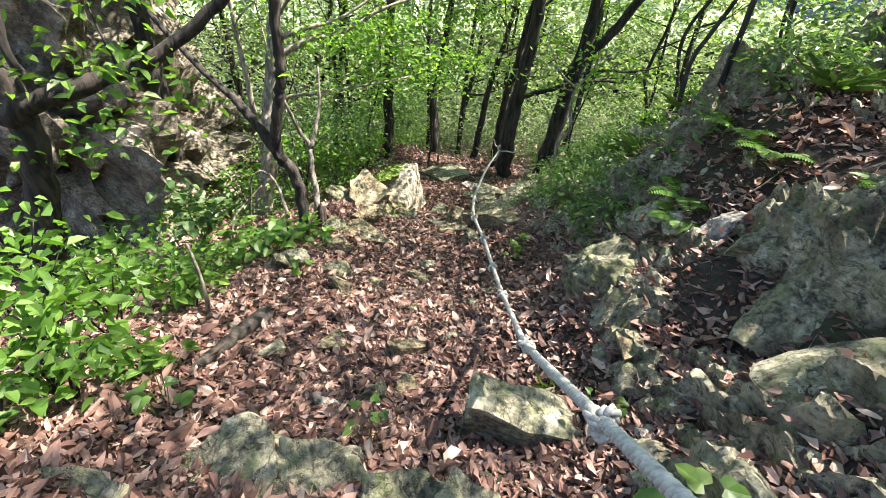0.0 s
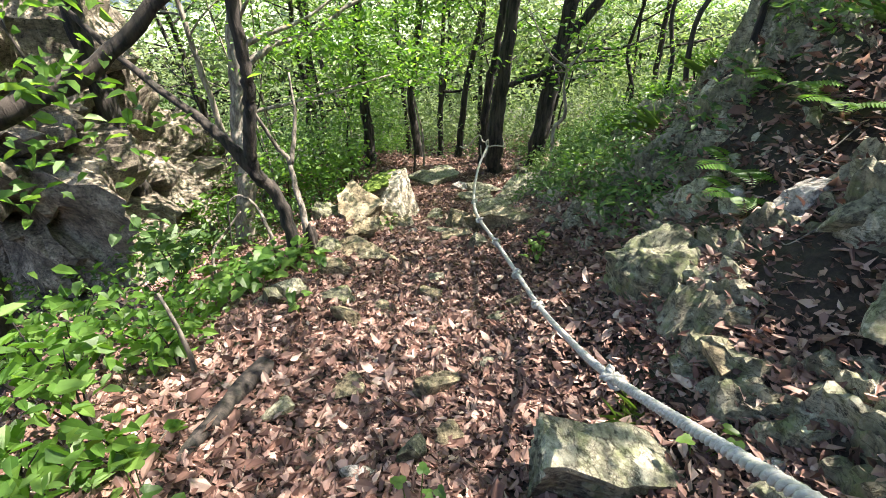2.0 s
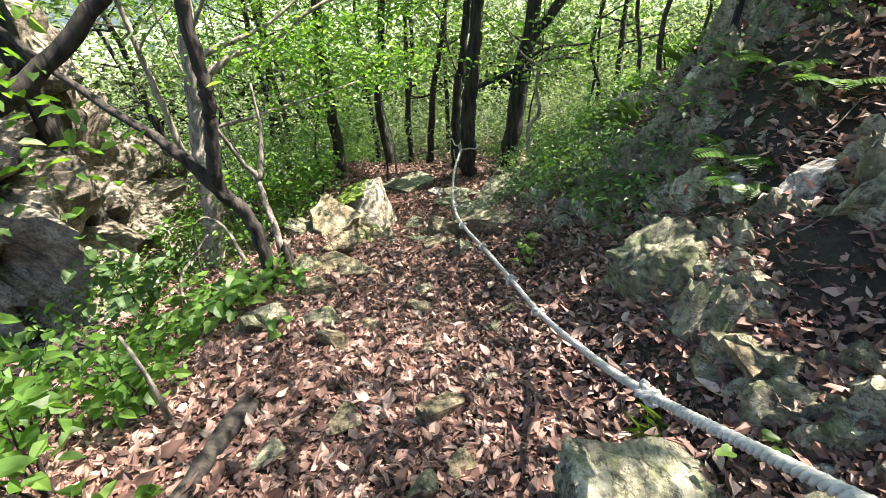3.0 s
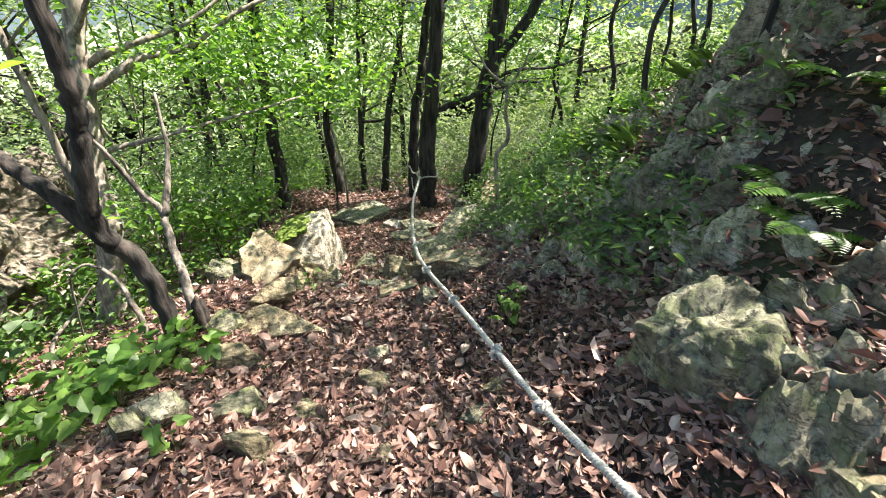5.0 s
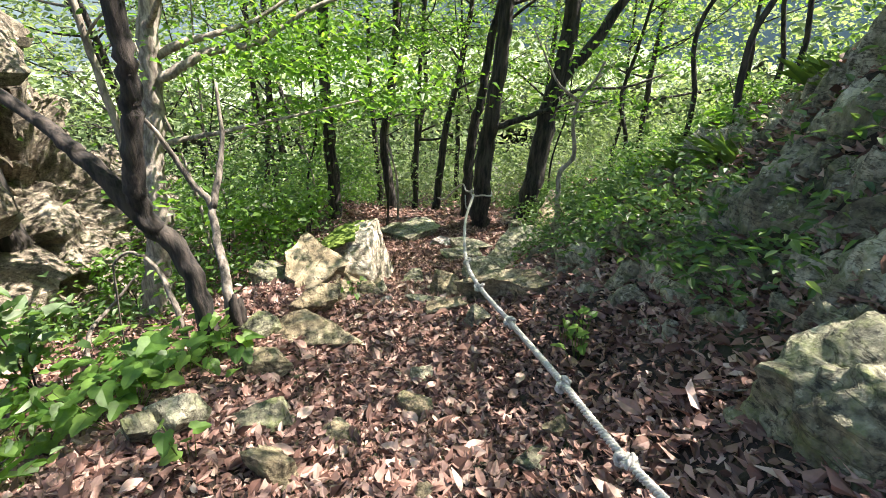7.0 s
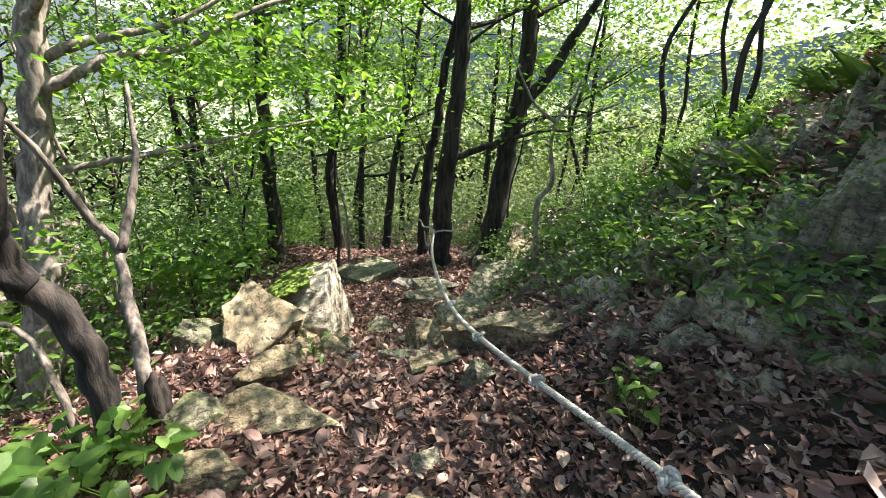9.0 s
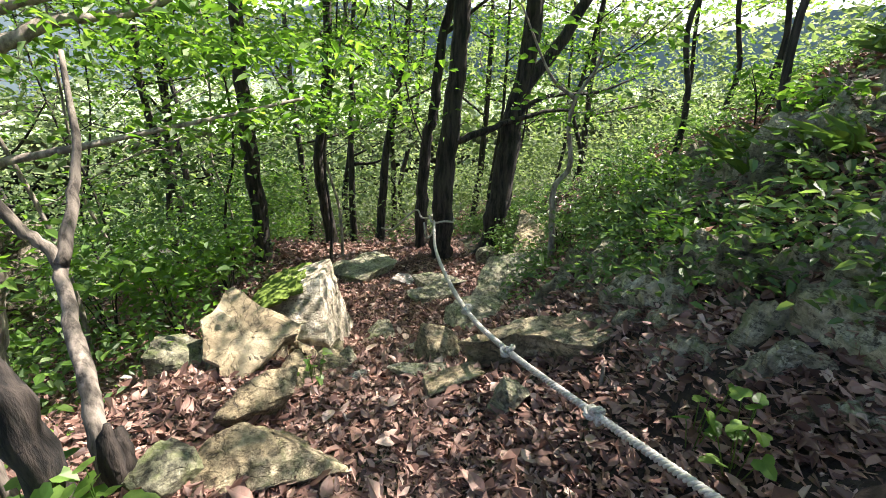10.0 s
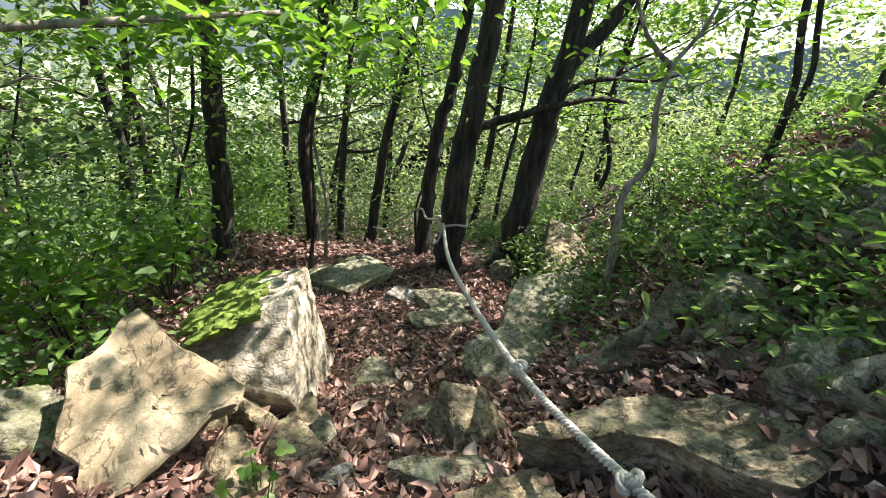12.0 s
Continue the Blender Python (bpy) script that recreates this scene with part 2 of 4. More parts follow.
def leaf_mesh(name, rng, pos, mat, size, ratio=0.5, flat=0.5, spread=0.35, droop=0.15):
    """Leaves at pos, facing mostly up (flat 1) or every way (flat 0)."""
    n = len(pos)
    a = rng.uniform(0, 2 * np.pi, n)
    way = np.stack([np.cos(a), np.sin(a), rng.normal(-0.15, 0.35, n)], 1)
    up = units(np.array([[0, 0, 1.0]]) * flat + rng.normal(0, 1 - flat + 0.12, (n, 3)))
    length = size * rng.uniform(1 - spread, 1 + spread, n)
    v, q = leaf_arrays(np.asarray(pos), way, up, length, length * ratio * rng.uniform(0.85, 1.15, n), droop=droop)
    return array_mesh(name, v, q, mat)


def tube(points, radii, sides=9, rough=0.06, seed=0, steps=6):
    """A bent tapered limb through points, with uneven girth."""
    rng = np.random.default_rng(seed)
    p, r = np.asarray(points, float), np.asarray(radii, float)
    t = np.arange(len(p))
    ts = np.linspace(0, len(p) - 1, (len(p) - 1) * steps + 1)
    if len(p) > 2:   # smooth by Catmull-Rom
        e = np.vstack([2 * p[0] - p[1], p, 2 * p[-1] - p[-2]])
        k = np.minimum(ts.astype(int), len(p) - 2)
        f = (ts - k)[:, None]
        a, b, c, d = e[k], e[k + 1], e[k + 2], e[k + 3]
        q = 0.5 * (2 * b + (c - a) * f + (2 * a - 5 * b + 4 * c - d) * f ** 2 + (3 * b - a - 3 * c + d) * f ** 3)
    else:
        q = np.stack([np.interp(ts, t, p[:, j]) for j in range(3)], 1)
    rr = np.interp(ts, t, r)
    q[1:-1] += rng.normal(0, 0.12, (len(q) - 2, 3)) * rr[1:-1, None]
    tan = units(np.gradient(q, axis=0))
    ref = np.array([0.31, 0.83, 0.1]) if abs(tan[:, 2]).mean() > 0.5 else np.array([0, 0, 1.0])
    s = units(np.cross(tan, ref))
    u = np.cross(s, tan)
    a = np.arange(sides) * 2 * np.pi / sides
    girth = rr[:, None] * (1 + rng.normal(0, rough, (len(q), sides)) + 0.1 * np.sin(2 * a + seed)[None])
    v = q[:, None] + girth[..., None] * (np.cos(a)[None, :, None] * s[:, None] + np.sin(a)[None, :, None] * u[:, None])
    n = len(q)
    i, j = np.meshgrid(np.arange(n - 1), np.arange(sides), indexing="ij")
    quads = np.stack([i * sides + j, i * sides + (j + 1) % sides, (i + 1) * sides + (j + 1) % sides, (i + 1) * sides + j], -1).reshape(-1, 4)
    verts = np.vstack([v.reshape(-1, 3), q[:1], q[-1:]])
    base, tip = n * sides, n * sides + 1
    jj = np.arange(sides)
    caps = np.concatenate([np.stack([np.full(sides, base), np.full(sides, base), (jj + 1) % sides, jj], 1)])
    ends = np.stack([np.full(sides, tip), np.full(sides, tip), (n - 1) * sides + jj, (n - 1) * sides + (jj + 1) % sides], 1)
    return verts, quads, np.concatenate([caps[:, 1:], ends[:, 1:]])


def tube_mesh(name, tubes, mat):
    """One mesh of several limbs that have grown together."""
    V, Q, T, o = [], [], [], 0
    for v, q, t in tubes:
        V.append(v), Q.append(q + o), T.append(t + o)
        o += len(v)
    me = bpy.data.meshes.new(name)
    me.from_pydata(np.vstack(V).tolist(), [], np.vstack(Q).tolist() + np.vstack(T).tolist())
    me.polygons.foreach_set("use_smooth", np.ones(len(me.polygons), bool))
    me.materials.append(mat)
    me.update()
    return me


SPHERES = {}


def sphere(level):
    if level not in SPHERES:
        bm = bmesh.new()
        bmesh.ops.create_icosphere(bm, subdivisions=level, radius=1)
        SPHERES[level] = (np.array([v.co[:] for v in bm.verts]), [[v.index for v in f.verts] for f in bm.faces])
        bm.free()
    return SPHERES[level]


def rock_mesh(name, size, mat, seed, level=4, cuts=5, planes=(), rough=0.03, blunt=0.0, beds=2.6):
    """A broken stone: a body bounded by flat breaks, then worn and pitted. size: its half extents."""
    rng = np.random.default_rng(seed)
    d, faces = sphere(level)
    N = [np.array(p[:3], float) for p in planes]
    H = [p[3] for p in planes]
    if not planes:
        for k in range(6):
            a = np.zeros(3)
            a[k // 2] = 1 if k % 2 else -1
            N.append(a + rng.normal(0, 0.3, 3)), H.append(rng.uniform(0.62, 0.95))
        for _ in range(cuts):
            N.append(rng.normal(0, 1, 3)), H.append(rng.uniform(0.8, 1.05))
    N = units(np.array(N))
    proj = d @ N.T
    rad = np.where(proj > 0.05, np.array(H)[None] / np.maximum(proj, 0.05), 9.0)
    k = 70.0 if not blunt else blunt
    r = (np.mean(np.minimum(rad, 9.0) ** -k, axis=1) * 1.0) ** (-1 / k) * (len(N) ** (-1 / k))
    v = d * r[:, None]
    o = rng.uniform(0, 50, 3)
    size = np.array(size)
    w = v * size
    m = float(size.mean())
    bed = units(np.array([[rng.normal(0, 0.35), rng.normal(0, 0.35), 1.0]]))[0]
    table = rng.uniform(-1, 1, 400)
    out = []
    for p, n in zip(w, d):
        q = Vector(p / m * 1.3 + o)
        h = noise.fractal(q, 1.0, 2.0, 5) * rough * 2.2 + abs(noise.noise(q * 3.1)) * -rough
        s = float(p @ bed) / m * beds + 0.9 * noise.noise(q * 0.9)
        f = min(1.0, (s - math.floor(s)) * 5)
        k = int(math.floor(s)) + 200
        h += rough * 1.1 * (table[k - 1] * (1 - f) + table[k] * f)
        v1 = noise.voronoi(q * 1.6)[0]
        h += rough * 1.3 * (v1[1] - v1[0] - 0.3)
        out.append(p + n * h * m)
    me = bpy.data.meshes.new(name)
    me.from_pydata([tuple(p) for p in out], [], faces)
    me.polygons.foreach_set("use_smooth", np.zeros(len(me.polygons), bool))
    me.materials.append(mat)
    me.update()
    return me


def rock(name, label, place, size, turn, mat, seed, level=4, planes=(), rough=0.03, category="rock", group=""):
    ob = thing(name, rock_mesh(name, size, mat, seed, level, planes=planes, rough=rough), label, category, group)
    ob.matrix_world = pose(*place, *turn)
    return ob


def slab_mesh(name, outline, thick, mat, seed, under=0.9, shift=(0.0, 0.0), rough=0.02, around=150):
    """A broken slab: a flat bed of the given outline, a rough broken edge that may lean in underneath."""
    o = np.array(outline, float)
    if np.sum(o[:, 0] * np.roll(o[:, 1], -1) - o[:, 1] * np.roll(o[:, 0], -1)) < 0:
        o = o[::-1]
    closed = np.vstack([o, o[:1]])
    run = np.concatenate([[0], np.cumsum(np.linalg.norm(np.diff(closed, axis=0), axis=1))])
    t = np.linspace(0, run[-1], around, endpoint=False)
    rim = np.stack([np.interp(t, run, closed[:, k]) for k in range(2)], 1)
    mid = rim.mean(0)
    size = float(np.abs(rim - mid).max())
    rings = [(f, 0.0) for f in np.linspace(0.01, 0.97, 16)] + [(1.0, 0.06)]
    rings += [(1.0 + (under - 1.0) * f, f) for f in np.linspace(0.15, 1.0, 10)] + [(under * f, 1.0) for f in (0.7, 0.35, 0.01)]
    off = Vector((seed * 3.7, seed * 1.9, seed * 0.7))
    V = []
    for f, depth in rings:
        for p in rim:
            q = mid + (p - mid) * f + np.array(shift) * depth
            w = Vector((q[0], q[1], -thick * depth))
            n1, n2 = noise.fractal(w / size * 1.6 + off, 0.9, 2.1, 6), noise.noise(w / size * 5.0 + off)
            bed = 4.5 * depth + 0.6 * noise.noise(w / size * 1.3 + off)
            step = (bed - math.floor(bed)) if depth > 0.06 else 0.0
            out = (p - mid) / max(np.linalg.norm(p - mid), 1e-6) * size * (rough * 1.8 * n1 + rough * n2 - 0.07 * step * (depth > 0.06))
            ledge = 0.03 * size * math.floor(2.2 * noise.noise(w / size * 0.9 + off * 1.3) + 0.5)
            V.append((q[0] + out[0] * min(1.0, f), q[1] + out[1] * min(1.0, f), w.z + size * rough * (1.3 * n1 + 0.5 * n2) * (depth < 0.9) + ledge * (depth < 0.05)))
    n = len(rings)
    i, j = np.meshgrid(np.arange(n - 1), np.arange(around), indexing="ij")
    Q = np.stack([i * around + j, (i + 1) * around + j, (i + 1) * around + (j + 1) % around, i * around + (j + 1) % around], -1).reshape(-1, 4)
    return array_mesh(name, V, Q, mat)


def slab_rock(name, label, place, along, normal, outline, thick, mat, seed, under=0.9, shift=(0.0, 0.0), rough=0.02, category="rock", group=""):
    ob = thing(name, slab_mesh(name, outline, thick, mat, seed, under, shift, rough), label, category, group)
    ez = Vector(normal).normalized()
    ex = Vector(along)
    ex = (ex - ez * ex.dot(ez)).normalized()
    ob.matrix_world = Matrix.Translation(place) @ Matrix((ex, ez.cross(ex), ez)).transposed().to_4x4()
    return ob


# ---- ground ----
def axis(lo, hi, step, far, growth=1.18):
    mid = list(np.arange(lo, hi + step / 2, step))
    up, dn, s = [mid[-1]], [mid[0]], step
    while up[-1] < far or dn[-1] > -far:
        s *= growth
        if up[-1] < far:
            up.append(up[-1] + s)
        if dn[-1] > -far:
            dn.append(dn[-1] - s)
    return np.array(dn[:0:-1] + mid + up[1:])


XS, YS = axis(-3.5, 4.0, 0.045, 700), axis(-1.0, 11.0, 0.05, 700)
gx, gy = np.meshgrid(XS, YS, indexing="ij")
gz = G(gx, gy)
near = np.clip((14 - np.hypot(gx, gy - 4)) / 6, 0, 1)
grain = np.array([noise.fractal(Vector((x * 2.6, y * 2.6, 3)), 1, 2, 4) if w > 0 else 0.0 for x, y, w in zip(gx.ravel(), gy.ravel(), near.ravel())]).reshape(gx.shape)
gz = gz + near * grain * np.where(gx > 1.0, 0.06, 0.022)
nx, ny = gx.shape
ii, jj = np.meshgrid(np.arange(nx - 1), np.arange(ny - 1), indexing="ij")
ground = tagged(new("ground", array_mesh("ground", np.stack([gx, gy, gz], -1).reshape(-1, 3),
    np.stack([ii * ny + jj, (ii + 1) * ny + jj, (ii + 1) * ny + jj + 1, ii * ny + jj + 1], -1).reshape(-1, 4), SOIL, True)),
    "dark brown woodland soil of a steep gully path", "ground", kind="structure")


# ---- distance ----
# No air haze is rendered: its blue-green is painted into the hills' base colour.
HAZE, hn, hl, hb = material("haze_painted_hills", 1.0)
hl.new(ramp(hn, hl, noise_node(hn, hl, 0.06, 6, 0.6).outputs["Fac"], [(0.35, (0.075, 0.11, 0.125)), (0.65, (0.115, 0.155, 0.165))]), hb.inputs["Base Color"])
az = np.radians(np.linspace(-75, 100, 90))
crest = np.array([24 + 16 * noise.noise(Vector((a * 2.2, 0.3, 0))) + 5 * noise.noise(Vector((a * 9, 1.3, 0))) for a in az])
rings = [(330 + 25 * f, f) for f in np.linspace(0, 1, 6)]
hv = [(d * math.sin(a), d * math.cos(a), -70 + (70 + h) * f ** 0.8) for d, f in rings for a, h in zip(az, crest)]
hq = [(r * 90 + c, r * 90 + c + 1, (r + 1) * 90 + c + 1, (r + 1) * 90 + c) for r in range(5) for c in range(89)]
tagged(new("backdrop_hills", array_mesh("backdrop_hills", hv, hq, HAZE, True)), "hills across the valley with blue-green haze painted into their colour", "hills", kind="structure")

# Treetop sheet whose pale greens have the bright valley haze painted in.
CANOPY, cn, cl, cb = material("haze_painted_canopy", 1.0)
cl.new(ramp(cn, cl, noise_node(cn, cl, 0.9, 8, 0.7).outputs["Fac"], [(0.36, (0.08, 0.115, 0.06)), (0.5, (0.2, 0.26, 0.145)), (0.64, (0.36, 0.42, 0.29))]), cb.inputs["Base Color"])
dist = 58 * (330 / 58) ** np.linspace(0, 1, 60)
caz = np.radians(np.linspace(-72, 72, 150))
cv = [(d * math.sin(a), d * math.cos(a), float(G(d * math.sin(a) * 0.3, d * math.cos(a))) + 9 + 0.045 * d * noise.fractal(Vector((a * 26, math.log(d) * 12, 0)), 0.8, 2, 4)) for d in dist for a in caz]
cq = [(r * 150 + c, r * 150 + c + 1, (r + 1) * 150 + c + 1, (r + 1) * 150 + c) for r in range(59) for c in range(149)]
tagged(new("backdrop_woods", array_mesh("backdrop_woods", cv, cq, CANOPY, False)), "sunlit treetops filling the valley far below, haze painted into their green", "woods", kind="structure")

# ---- rocks ----
def gz_at(x, y):
    return float(G(x, y))


def box_planes(*extra, lx=1.0, ly=1.0, lz=1.0):
    return [(1, 0.1, 0.05, lx), (-1, 0.05, 0.1, lx), (0.08, 1, 0.1, ly), (-0.05, -1, 0.1, ly), (0.05, 0.05, 1, lz), (0, 0, -1, lz), *extra]


slab_rock("long_boulder", "long grey-green lichened boulder with a sloping flat top", (0.48, 1.53, -0.85), (0.918, 0, -0.396), (0.396, 0.01, 0.918),
          [(0, 0.05), (0.11, 0.04), (0.44, 0.09), (0.7, 0.08), (0.95, 0.05), (1.0, -0.1), (0.8, -0.17), (0.55, -0.18), (0.3, -0.24), (0.05, -0.2), (-0.05, -0.22)], 0.34, GREY_STONE, 11, 0.86, (0.06, 0.05), 0.03)
LEDGE = "grey weathered rock ledge breaking out of the leaf litter"
for k, (place, along, normal, outline, mat) in enumerate([
        ((-0.66, 0.9, -0.9), (1, 0.25, 0.15), (-0.05, -0.3, 0.95), [(-0.32, -0.2), (0.2, -0.25), (0.3, -0.05), (0.24, 0.16), (0.1, 0.2), (-0.1, 0.1), (-0.3, 0.02)], GREY_STONE),
        ((-0.2, 0.93, -0.93), (1, -0.05, 0), (0.1, -0.3, 0.95), [(-0.2, -0.2), (0.15, -0.22), (0.22, 0.05), (0.17, 0.16), (-0.05, 0.17), (-0.2, 0.14)], GREY_STONE),
        ((-1.1, 0.62, -0.72), (1, 0.1, 0.1), (-0.1, -0.25, 0.95), [(-0.35, -0.2), (0.3, -0.25), (0.32, 0.05), (0.1, 0.12), (-0.3, 0.1)], GREY_STONE),
        ((0.24, 0.8, -0.82), (1, 0.0, 0.1), (-0.1, -0.3, 0.95), [(-0.25, -0.25), (0.15, -0.25), (0.16, 0.1), (0.02, 0.14), (-0.2, 0.12)], MOSSY_STONE),
        ((0.48, 0.72, -0.74), (1, -0.35, -0.1), (0.1, -0.3, 0.95), [(-0.2, -0.25), (0.25, -0.2), (0.24, 0.0), (0.05, 0.14), (-0.14, 0.15)], GREY_STONE)]):
    slab_rock("ledge_rock", LEDGE, place, along, normal, outline, 0.35, mat, 12 + k, 1.0, (0, 0), 0.06, group="ledge rocks")
slab_rock("tilted_slab", "tan limestone slab with a pointed top leaning on smaller stones", (-0.95, 5.5, -1.95), (0.979, -0.202, 0.013), (-0.09, -0.378, 0.922),
          [(-0.21, 0.37), (-0.13, 0.31), (-0.02, 0.23), (0.16, 0.14), (0.32, 0.05), (0.32, -0.03), (0.23, -0.07), (0.18, -0.17), (0.13, -0.23), (0.07, -0.32), (0.01, -0.35), (-0.09, -0.33), (-0.12, -0.26), (-0.23, -0.2), (-0.29, -0.04), (-0.36, 0.09), (-0.27, 0.19), (-0.25, 0.31)], 0.15, SLAB_STONE, 21, 0.93, (-0.03, 0.03), 0.018)
rock("moss_topped_block", "large tan limestone block with a mossy top and streaked face", (-0.7, 6.32, -2.38), (0.36, 0.4, 0.4), (0, 0, -8), STREAK_STONE, 22, 6,
     [(1, -0.06, 0.24, 0.86), (-1, 0, 0.3, 1), (0.1, 1, 0.2, 0.95), (-0.22, -1, -0.28, 0.9), (-0.36, 0.05, 1, 0.8), (0, 0, -1, 1), (-0.2, -0.72, 0.6, 0.8)], rough=0.035)
slab_rock("wedge_boulder", "brown wedge boulder with a pale flat top beside the rope", (0.9, 4.85, -1.76), (0.794, -0.496, 0.353), (-0.275, 0.224, 0.935),
          [(-0.68, -0.02), (-0.5, 0.1), (-0.32, 0.18), (-0.1, 0.22), (0.05, 0.22), (0.23, 0.13), (0.31, 0), (0.33, -0.1), (0.18, -0.21), (0.08, -0.18), (-0.08, -0.07), (-0.16, -0.02), (-0.26, 0.0), (-0.4, -0.03), (-0.55, -0.05)], 0.42, TAN_STONE, 23, 0.95, (-0.06, 0.08), 0.03)
rock("bulging_outcrop", "rounded grey-green outcrop with lichen at the foot of the bank", (1.42, 2.5, -1.08), (0.25, 0.36, 0.45), (6, -14, 18), MOSSY_STONE, 24, 6,
     [(1, 0.2, 0, 1), (-1, 0.3, 0.15, 0.92), (-0.8, -0.6, 0.2, 0.92), (0, 1, 0.1, 1), (0.2, -1, 0.2, 0.92), (-0.5, 0, 1, 0.86), (0.2, -0.5, 1, 0.9), (0, 0.5, 1, 0.9), (-0.9, 0, 0.8, 0.9), (0, 0, -1, 1), (-0.5, -0.6, 0.8, 0.93)], rough=0.085)
SMALL = [  # x, y, half width, half depth, half height, turn, tilt, stone
    (0.32, 5.55, 0.22, 0.17, 0.16, 20, 10, TAN_STONE), (-0.02, 6.38, 0.17, 0.13, 0.1, 150, 8, GREY_STONE), (-0.5, 5.52, 0.13, 0.11, 0.12, 30, 12, TAN_STONE), (-0.45, 5.85, 0.1, 0.09, 0.1, 65, 12, TAN_STONE),
    (-0.68, 5.78, 0.1, 0.12, 0.14, 65, 12, TAN_STONE), (-0.38, 5.6, 0.08, 0.07, 0.12, 20, 25, GREY_STONE), (-0.3, 5.32, 0.1, 0.06, 0.05, 10, 4, WHITE_STONE), (0.2, 5.2, 0.16, 0.07, 0.05, 5, 6, GREY_STONE),
    (-0.72, 5.35, 0.09, 0.07, 0.1, 90, 25, TAN_STONE), (-0.62, 5.2, 0.12, 0.1, 0.07, 40, 8, TAN_STONE), (-1.1, 5.5, 0.18, 0.16, 0.16, 15, 10, MOSSY_STONE), (-0.9, 5.75, 0.15, 0.13, 0.2, 55, 10, TAN_STONE), (-1.45, 5.6, 0.2, 0.16, 0.16, 15, 8, MOSSY_STONE),
    (-0.82, 4.48, 0.27, 0.17, 0.14, 12, 8, TAN_STONE), (-1.12, 4.35, 0.14, 0.13, 0.13, 50, 10, MOSSY_STONE), (-0.84, 4.85, 0.2, 0.1, 0.2, 40, 28, TAN_STONE), (-0.97, 3.93, 0.15, 0.11, 0.12, 20, 16, TAN_STONE),
    (0.46, 4.62, 0.09, 0.08, 0.14, 60, 24, GREY_STONE), (0.22, 5.0, 0.2, 0.09, 0.07, 12, 5, TAN_STONE), (-0.03, 3.66, 0.13, 0.12, 0.08, 70, 14, TAN_STONE), (0.02, 4.0, 0.1, 0.07, 0.04, 20, 8, GREY_STONE),
    (-0.86, 3.43, 0.18, 0.11, 0.06, 10, 8, MOSSY_STONE), (-0.66, 3.04, 0.12, 0.08, 0.1, 150, 22, TAN_STONE), (-1.2, 3.3, 0.14, 0.11, 0.17, 50, 24, GREY_STONE), (-1.32, 3.25, 0.09, 0.08, 0.16, 40, 20, MOSSY_STONE),
    (0.51, 3.04, 0.1, 0.07, 0.05, 20, 5, MOSSY_STONE), (-0.45, 3.39, 0.14, 0.1, 0.06, 130, 10, TAN_STONE), (0.02, 2.18, 0.15, 0.1, 0.1, 35, 14, TAN_STONE), (0.71, 3.2, 0.08, 0.06, 0.04, 30, 8, TAN_STONE),
    (-0.08, 1.68, 0.08, 0.06, 0.1, 60, 25, MOSSY_STONE), (0.1, 1.78, 0.08, 0.06, 0.05, 10, 15, TAN_STONE), (-0.84, 1.94, 0.1, 0.06, 0.07, 40, 12, GREY_STONE), (-0.5, 2.22, 0.09, 0.06, 0.05, 40, 12, TAN_STONE),
    (1.42, 1.85, 0.16, 0.1, 0.06, 10, 12, TAN_STONE), (1.5, 2.0, 0.1, 0.07, 0.05, 60, 10, TAN_STONE), (1.83, 2.76, 0.12, 0.09, 0.07, 50, 25, WHITE_STONE), (1.97, 2.44, 0.15, 0.09, 0.06, 15, 20, WHITE_STONE),
    (1.98, 1.68, 0.32, 0.18, 0.08, 25, 30, LEDGE_STONE), (2.0, 1.22, 0.34, 0.2, 0.06, -10, 12, GREY_STONE), (2.15, 2.12, 0.4, 0.12, 0.1, 5, 24, LEDGE_STONE), (1.33, 1.31, 0.07, 0.05, 0.05, 30, 20, WHITE_STONE),
    (1.7, 8.3, 0.2, 0.15, 0.15, 15, 8, GREY_STONE), (-0.02, 8.5, 0.5, 0.5, 0.12, 20, -8, GREY_STONE), (0.78, 7.7, 0.24, 0.18, 0.12, 40, 10, GREY_STONE),
    (0.45, 7.9, 0.2, 0.18, 0.08, 60, 8, WHITE_STONE), (0.7, 7.2, 0.3, 0.2, 0.1, 20, 8, GREY_STONE), (2.1, 7.75, 0.3, 0.5, 0.2, -25, 25, TAN_STONE), (1.35, 6.6, 0.45, 0.5, 0.07, -25, 18, GREY_STONE), (1.0, 6.2, 0.35, 0.3, 0.06, -25, 12, GREY_STONE),
    (1.55, 5.45, 0.16, 0.14, 0.16, 35, 18, GREY_STONE), (0.0, 2.9, 0.06, 0.05, 0.05, 10, 10, TAN_STONE),
    (-0.35, 1.55, 0.06, 0.05, 0.04, 40, 0, WHITE_STONE), (0.35, 2.35, 0.07, 0.05, 0.04, 70, 0, GREY_STONE), (0.15, 5.75, 0.12, 0.08, 0.06, 30, 8, GREY_STONE),
]
